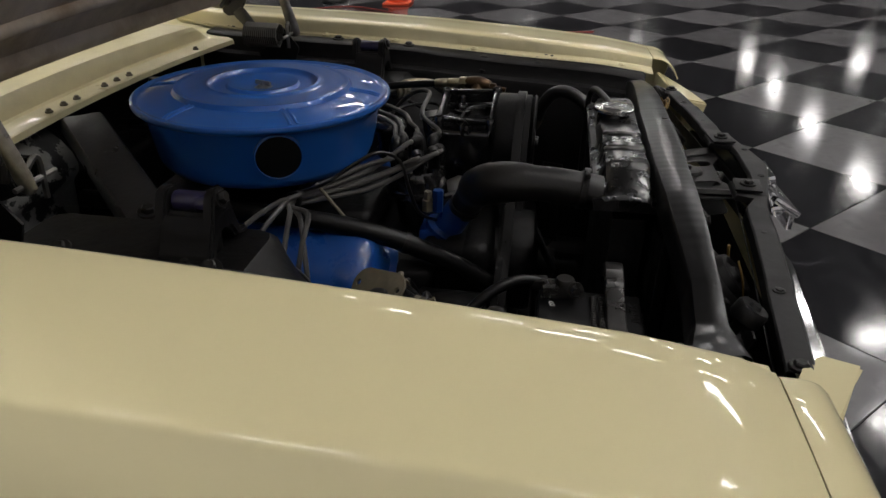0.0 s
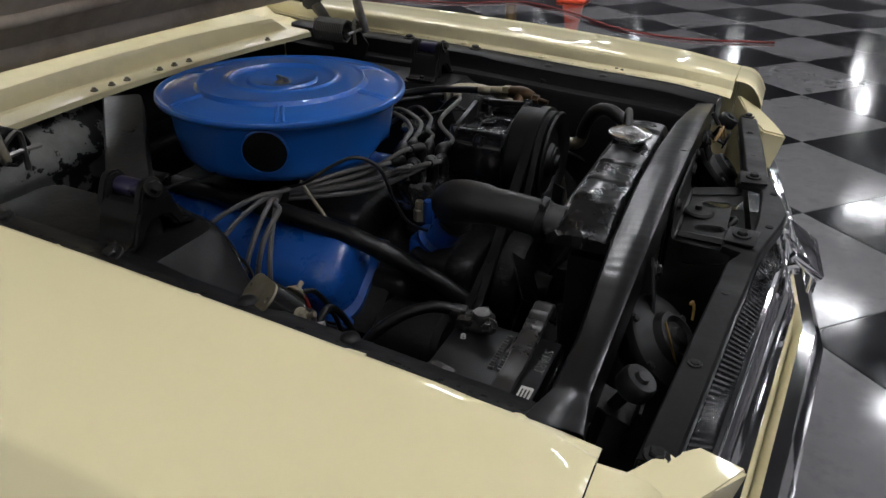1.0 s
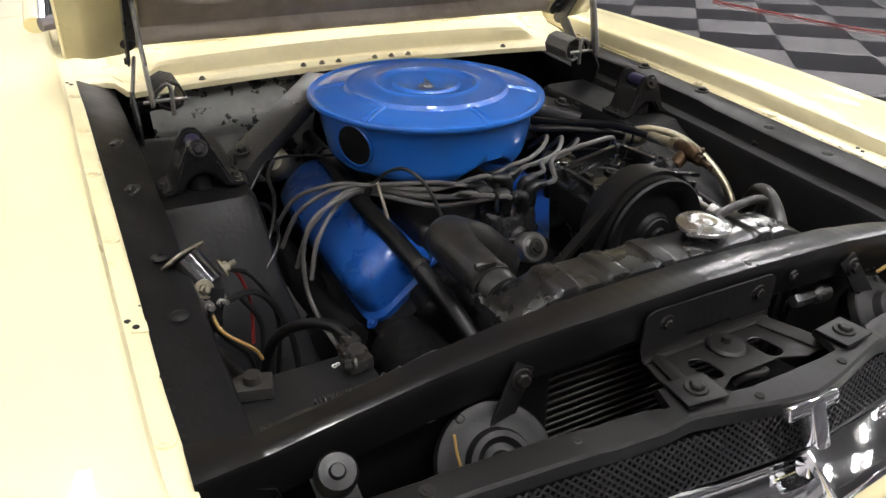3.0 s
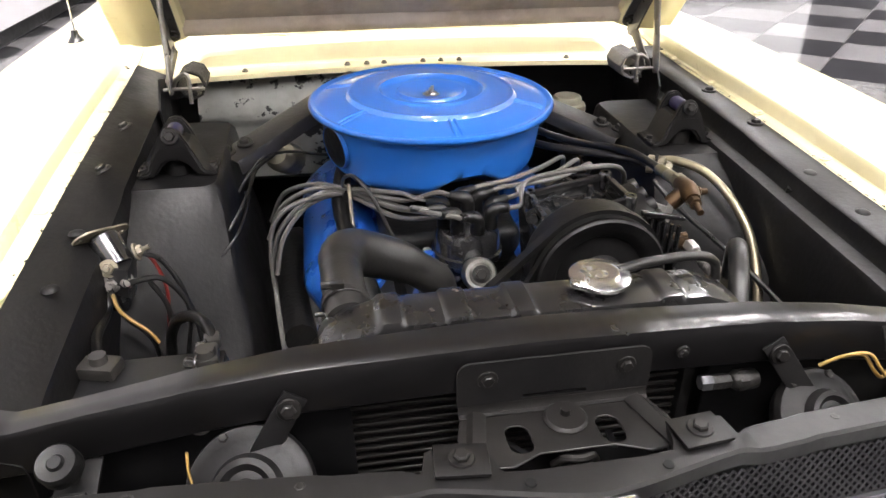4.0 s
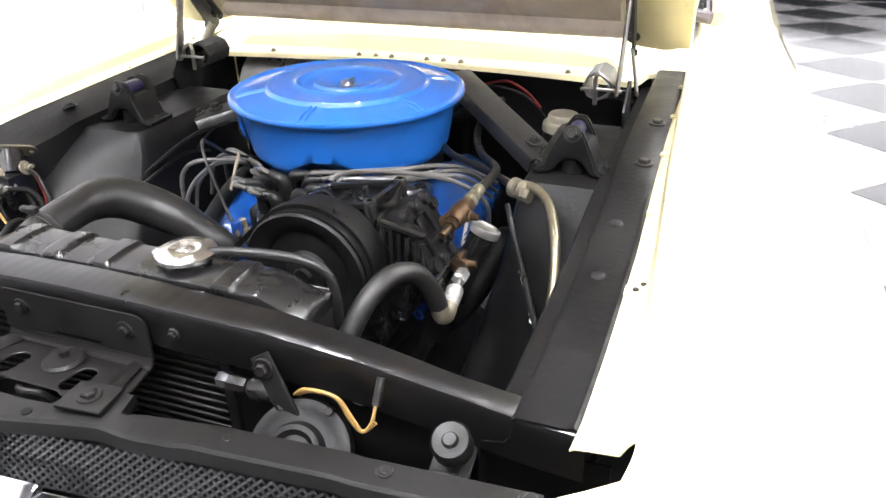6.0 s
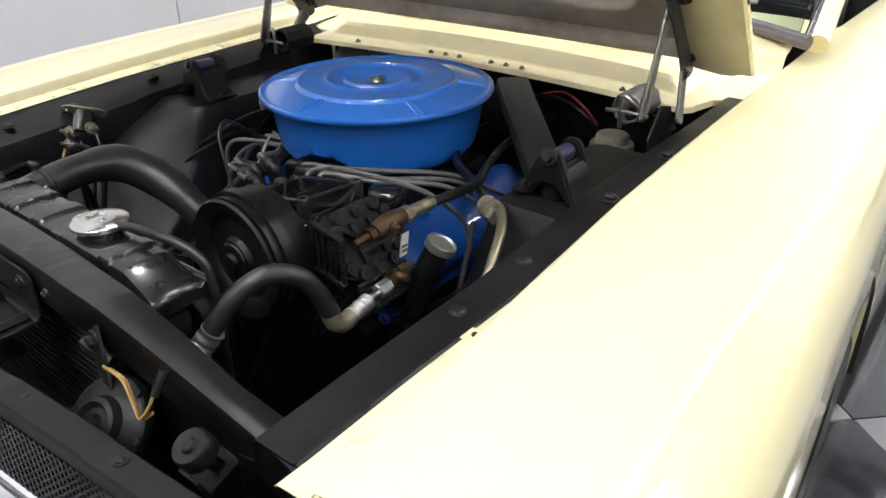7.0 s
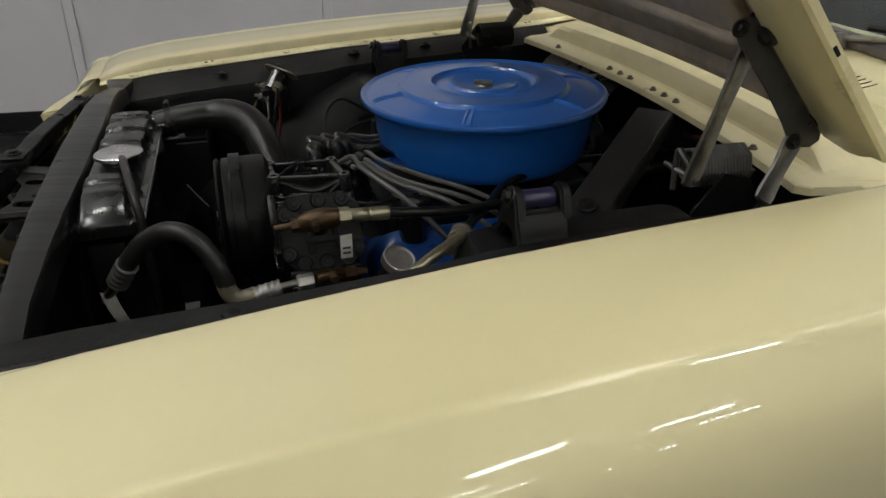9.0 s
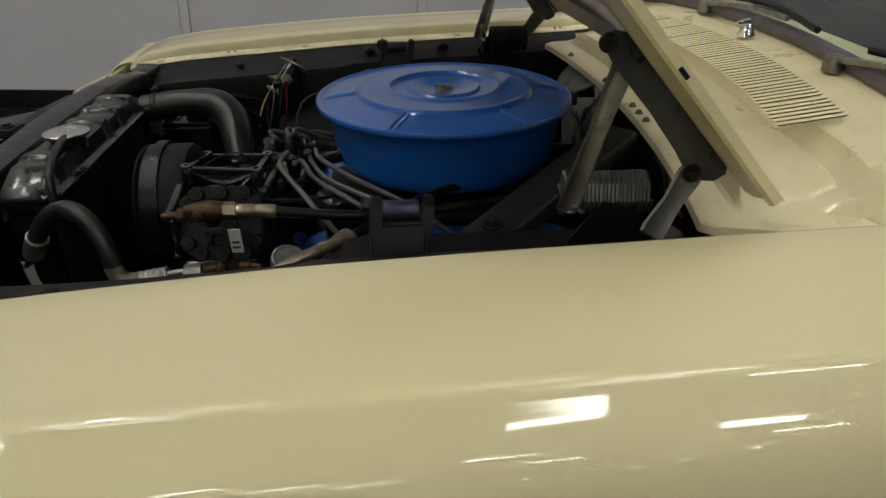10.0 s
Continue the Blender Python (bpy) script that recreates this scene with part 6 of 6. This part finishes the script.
# ---- hoses and lines ----
hh = thing("heater_hose", (-0.18, -0.2, 0.7), "long black heater hose lying over the valve cover", "hose")
part("hose", tube([(-0.120, -0.420, 0.585), (-0.140, -0.350, 0.635), (-0.168, -0.240, 0.688), (-0.184, -0.110, 0.714), (-0.178, 0.0, 0.715), (-0.165, 0.12, 0.71), (-0.15, 0.30, 0.70)], 0.0165, 14), RUBBER, hh)
part("hose_clamp", lathe([(0.0168, 0.005), (0.0185, 0.005), (0.0185, -0.005), (0.0168, -0.005)], (-0.158, -0.280, 0.672), aim((0, 0, 0), (-0.22, 0.9, 0.4)), n=24), BOLT, hh, "dark hose clamp")
ah = thing("ac_hose", (0.32, -0.5, 0.7), "looped black air conditioning hose with crimped ends", "hose")
part("hose", tube([(0.278, -0.612, 0.738), (0.287, -0.598, 0.762), (0.300, -0.568, 0.797), (0.316, -0.532, 0.814), (0.334, -0.500, 0.803), (0.347, -0.480, 0.770), (0.354, -0.472, 0.742)], 0.0130, 16), HOSE, ah)
part("crimp_sleeve", tube([Vector((0.270, -0.622, 0.722)) + Vector((0.0125, 0.016, 0.026)) * k for k in (0.15, 0.4, 0.7, 1.0, 1.4)], 0.0155, 20, 8, radii=lambda t: 0.0148 + 0.0010 * math.cos(t * 25.0)), ZINC, ah, "crimped bright ferrule")
part("fitting", tube([(0.252, -0.646, 0.688), (0.262, -0.634, 0.706), (0.272, -0.620, 0.726)], 0.0075, 12), STEEL, ah)
part("elbow", tube([(0.354, -0.474, 0.745), (0.356, -0.468, 0.728), (0.357, -0.455, 0.720), (0.355, -0.438, 0.721)], 0.0125, 14), TARN, ah, "tarnished elbow")
part("ferrule", tube([(0.355, -0.440, 0.721), (0.354, -0.420, 0.724), (0.352, -0.402, 0.726)], 0.0125, 14, radii=lambda t: 0.0115 + 0.0010 * math.sin(t * 28)), ZINC, ah, "crimped bright ferrule")
part("tube_end", tube([(0.352, -0.404, 0.726), (0.351, -0.392, 0.727), (0.350, -0.378, 0.728)], 0.0055, 10), STEEL, ah)
tg = thing("paper_tag", (0.262, -0.62, 0.68), "curled paper tag with dark print hanging from the hose end", "tag")
part("tag", sheet([[(0.262 + 0.012 * math.sin(k * 0.5) + u * 0.3, -0.640 + 0.004 * k + u, 0.706 - 0.0115 * k) for u in (-0.010, 0.0, 0.010)] for k in range(7)], thick=0.0006), PAPER, tg)
for k in (4, 5):
    part("print_bar", block((0.004, 0.012, 0.004), (0.2612 + 0.012 * math.sin(k * 0.5), -0.640 + 0.004 * k, 0.706 - 0.0115 * k), (0, 0, 0), bevel=0), INK, tg, smooth=False)
gl = thing("refrigerant_line", (0.44, -0.25, 0.7), "gold plated steel refrigerant line curving down beside the tower", "pipe")
part("pipe", tube([(0.385, -0.150, 0.785), (0.410, -0.172, 0.790), (0.440, -0.215, 0.785), (0.462, -0.270, 0.760), (0.474, -0.320, 0.722), (0.476, -0.355, 0.680), (0.468, -0.395, 0.630), (0.460, -0.42, 0.56), (0.455, -0.43, 0.48)], 0.0078, 12), GOLD, gl)
part("ferrule", join(*[lathe([(0.011, 0.007), (0.0165, 0.005), (0.0165, -0.005), (0.011, -0.007)], Vector((0.370, -0.149, 0.778)) + Vector((0.011, -0.006, 0)) * k, aim((0, 0, 0), (0.85, -0.5, 0)), n=20) for k in (0, 1.5)], lathe([(0, 0.012), (0.014, 0.012), (0.015, 0.0), (0, 0)], (0.392, -0.163, 0.777), aim((0, 0, 0), (0.85, -0.5, -0.1)), n=6)), TARN, gl, "crimped fitting")
part("hose", tube([(0.372, -0.150, 0.778), (0.340, -0.125, 0.780), (0.28, -0.075, 0.778), (0.21, -0.02, 0.775), (0.14, 0.10, 0.77), (0.12, 0.25, 0.76), (0.12, 0.38, 0.75)], 0.0072, 12), RUBBER, gl, "black rubber hose")
sh = thing("suction_hose", (0.3, -0.1, 0.78), "black suction hose from the compressor to the firewall", "hose")
part("hose", tube([(0.337, -0.250, 0.811), (0.338, -0.20, 0.806), (0.328, -0.12, 0.796), (0.27, -0.01, 0.775), (0.22, 0.12, 0.765), (0.20, 0.26, 0.765), (0.20, 0.38, 0.76)], 0.0075, 12), RUBBER, sh)
part("ferrule", lathe([(0.0, 0.056), (0.0085, 0.056), (0.0098, 0.053), (0.0098, 0.030), (0.0086, 0.028), (0.0098, 0.025), (0.0098, 0.004), (0.008, 0), (0, 0)], (0.340, -0.300, 0.815), aim((0, 0, 0), (-0.05, 1, -0.075)), n=20), GOLD, sh, "gold plated ferrule")
vl = thing("vacuum_hose", (0.42, -0.25, 0.6), "thin black hose along the inner apron", "hose")
part("hose", tube([(0.365, -0.18, 0.76), (0.39, -0.23, 0.73), (0.44, -0.33, 0.69), (0.49, -0.44, 0.64), (0.505, -0.50, 0.60), (0.505, -0.53, 0.62)], 0.0045, 8), RUBBER, vl)
dp = thing("dipstick", (-0.13, -0.1, 0.7), "thin steel dipstick tube beside the engine", "dipstick")
part("dipstick_tube", tube([(-0.170, -0.245, 0.62), (-0.168, -0.19, 0.70), (-0.170, -0.135, 0.772)], 0.0032, 8), TARN, dp)
th = thing("throttle_cable", (-0.3, 0.1, 0.75), "thin dark cables looping beside the tower", "cable")
part("cable", tube([(-0.38, -0.02, 0.70), (-0.33, 0.02, 0.76), (-0.28, 0.05, 0.765), (-0.22, 0.03, 0.765), (-0.15, 0.02, 0.76)], 0.003, 6), RUBBER, th)
part("cable", tube([(-0.495, -0.20, 0.60), (-0.43, -0.20, 0.66), (-0.37, -0.165, 0.72), (-0.34, -0.10, 0.755), (-0.33, -0.03, 0.765), (-0.30, 0.04, 0.765)], 0.0035, 6), RUBBER, th)
part("cable", tube([(-0.49, -0.21, 0.595), (-0.42, -0.21, 0.655), (-0.36, -0.175, 0.71), (-0.345, -0.08, 0.73), (-0.36, 0.02, 0.70)], 0.003, 6), RUBBER, th)
part("cable", tube([(0.20, -0.165, 0.775), (0.24, -0.20, 0.785), (0.255, -0.255, 0.790), (0.235, -0.275, 0.785)], 0.0028, 6), RUBBER, th)

# ---- ignition wires ----
CLIP = Vector((-0.172, -0.100, 0.741))
LEFT = [((-0.090, -0.185, 0.772), (-0.225, -0.080, 0.752), (-0.285, -0.030, 0.715), (-0.318, 0.010, 0.640)),
        ((-0.085, -0.195, 0.763), (-0.230, -0.092, 0.748), (-0.290, -0.065, 0.705), (-0.322, -0.045, 0.630)),
        ((-0.080, -0.205, 0.752), (-0.232, -0.110, 0.741), (-0.290, -0.115, 0.690), (-0.315, -0.110, 0.620)),
        ((-0.100, -0.190, 0.748), (-0.235, -0.128, 0.738), (-0.285, -0.150, 0.690), (-0.305, -0.160, 0.620)),
        ((-0.095, -0.215, 0.742), (-0.245, -0.145, 0.752), (-0.296, -0.150, 0.722), (-0.312, -0.145, 0.655), (-0.310, -0.165, 0.580), (-0.300, -0.260, 0.548), (-0.285, -0.360, 0.545))]
RIGHT = [((0.110, -0.258, 0.812), (0.207, -0.255, 0.826), (0.285, -0.205, 0.800), (0.322, -0.150, 0.740), (0.315, -0.120, 0.660)),
         ((0.105, -0.236, 0.794), (0.180, -0.205, 0.790), (0.265, -0.125, 0.775), (0.295, -0.030, 0.700)),
         ((0.100, -0.220, 0.788), (0.170, -0.185, 0.784), (0.255, -0.085, 0.768), (0.292, 0.020, 0.690)),
         ((0.095, -0.205, 0.792), (0.165, -0.150, 0.786), (0.235, -0.060, 0.765), (0.280, 0.060, 0.690))]
li = ri = 0
for k, (tip, side) in enumerate(sorted(BOOTS, key=lambda b: -b[0].y if b[1] < 0 else b[0].y)):
    iw = thing("ignition_wire", tip, "grey rubber ignition wire from distributor to spark plug", "wire", "ignition wires")
    if side < 0:
        way = [Vector(p) for p in LEFT[li]]
        o = Vector((0.004 * (li % 2), 0.003 * (li - 2), 0.007 * (2 - li) * 0.7))
        pts = [tip, tip + Vector((-0.022, 0.004, 0.004)), way[0], CLIP + o, *way[1:]]
        li += 1
    else:
        way = [Vector(p) for p in RIGHT[ri]]
        pts = [tip, tip + Vector((0.020, 0.004, 0.004)), *way]
        ri += 1
    part("lead", tube(pts, 0.0043, 8), WIRE, iw)
part("wire_clip", join(block((0.012, 0.014, 0.036), CLIP + Vector((0, 0, -0.004)), (0, 20, -20), bevel=0.003), block((0.010, 0.010, 0.040), CLIP + Vector((0.006, 0.018, -0.016)), (0, 20, -20), bevel=0.003)), RUBBER, engine)
cl = thing("sender_lead", (-0.12, -0.25, 0.7), "thin grey wire arching down to the temperature sender", "wire")
part("lead", tube([CLIP + Vector((0.02, 0.02, 0.0)), (-0.178, -0.150, 0.775), (-0.178, -0.205, 0.815), (-0.163, -0.240, 0.830), (-0.140, -0.268, 0.808), (-0.112, -0.278, 0.745), (-0.085, -0.290, 0.695), (-0.060, -0.315, 0.672), (-0.030, -0.345, 0.655)], 0.0030, 8), HOSE, cl)

# ---- paint chips and things far off ----
cone_spots = [(6.4, 1.15)]
for cx, cy in cone_spots:
    c = thing("traffic_cone", (cx, cy, 0), "small orange plastic traffic cone on the floor", "cone", "traffic cones")
    part("cone_body", lathe([(0.0, 0.46), (0.02, 0.46), (0.025, 0.44), (0.105, 0.03), (0.105, 0.0), (0, 0)], (cx, cy, 0.02), n=24), ORANGE, c)
    part("cone_base", block((0.28, 0.28, 0.025), (cx, cy, 0.013), bevel=0.01), ORANGE, c)
fh = thing("floor_hose", (5.8, 1.5, 0), "thin red air hose lying across the floor", "hose")
part("hose", tube([(5.76, 4.6, 0.012), (5.72, 3.2, 0.012), (5.78, 2.6, 0.012), (5.82, 2.15, 0.012), (6.1, 1.57, 0.012), (5.69, 0.97, 0.012), (5.16, 0.46, 0.012), (4.9, -0.1, 0.012), (5.0, -0.8, 0.012)], 0.008, 8), REDW, fh, "red rubber hose")
bo = thing("bollard", (6.5, 1.85, 0), "short yellow post on a dark base", "post")
part("post", lathe([(0, 0.9), (0.05, 0.9), (0.06, 0.88), (0.06, 0.02), (0, 0.02)], (6.5, 1.85, 0), n=24), YELLOW, bo)
part("post_base", lathe([(0, 0.03), (0.13, 0.03), (0.15, 0.01), (0.15, 0.0), (0, 0)], (6.5, 1.85, 0.001), n=24), RUBBER, bo)


# ---- floor tiles, laid on the diagonal ----
def tiles():
    size, gap = 0.63, 0.0012
    floor = bpy.data.objects["floor"]

    def slab(m):
        bm = bmesh.new()
        h, b = size / 2 - gap, 0.0015
        top = [bm.verts.new((x * (h - b), y * (h - b), 0.0)) for x, y in ((1, 1), (-1, 1), (-1, -1), (1, -1))]
        low = [bm.verts.new((x * h, y * h, -0.004)) for x, y in ((1, 1), (-1, 1), (-1, -1), (1, -1))]
        bm.faces.new(top)
        for i in range(4):
            bm.faces.new((top[i], low[i], low[(i + 1) % 4], top[(i + 1) % 4]))
        bmesh.ops.recalc_face_normals(bm, faces=bm.faces)
        me = bpy.data.meshes.new("tile")
        bm.to_mesh(me)
        bm.free()
        me.materials.append(m)
        return me

    kinds = (slab(TILE_D), slab(TILE_L))
    a = radians(46)
    ux, uy = Vector((math.cos(a), math.sin(a), 0)), Vector((-math.sin(a), math.cos(a), 0))
    cells = []
    for i in range(-70, 71):
        for j in range(-70, 71):
            p = ux * (i + TILE_OFF[0]) * size + uy * (j + TILE_OFF[1]) * size
            if -2.9 < p.x < 35.7 and -14.7 < p.y < (8.8 if p.x < 7.2 else 13.8):
                cells.append(((p - Vector((2.2, 0.6, 0))).length, i, j, p))
    cells.sort(key=lambda c: (c[0], c[1], c[2]))
    rest = [bmesh.new(), bmesh.new()]
    for n, (_, i, j, p) in enumerate(cells):
        k = (i + j) % 2
        m = Matrix.Translation(p) @ Matrix.Rotation(a, 4, "Z")
        if n < 300:
            ob = new("tile", kinds[k])
            ob.matrix_basis = m
            ob.parent = floor
        else:
            b = rest[k]
            b.from_mesh(kinds[k])
            b.verts.ensure_lookup_table()
            bmesh.ops.transform(b, matrix=m, verts=b.verts[-8:])
    for b, mt in zip(rest, (TILE_D, TILE_L)):
        tagged(part("tile_field", b, mt, floor, smooth=False), kind="stuff")


TILE_OFF = (0.5 - 0.19, 0.5 - 0.21)
tiles()


# ---- the car's stance: it and all on it lean nose down a little on the level floor ----
SETTING = {"wall_west", "wall_north", "wall_return", "wall_back", "wall_south", "wall_east", "ceiling", "trim", "baseboard", "floor", "camera"}
for ob in list(scene.objects):
    if ob.parent is None and ob.name not in SETTING and not ob.name.startswith(("ceiling_light", "traffic_cone", "floor_hose", "bollard")):
        ob.matrix_basis = STANCE @ ob.matrix_basis
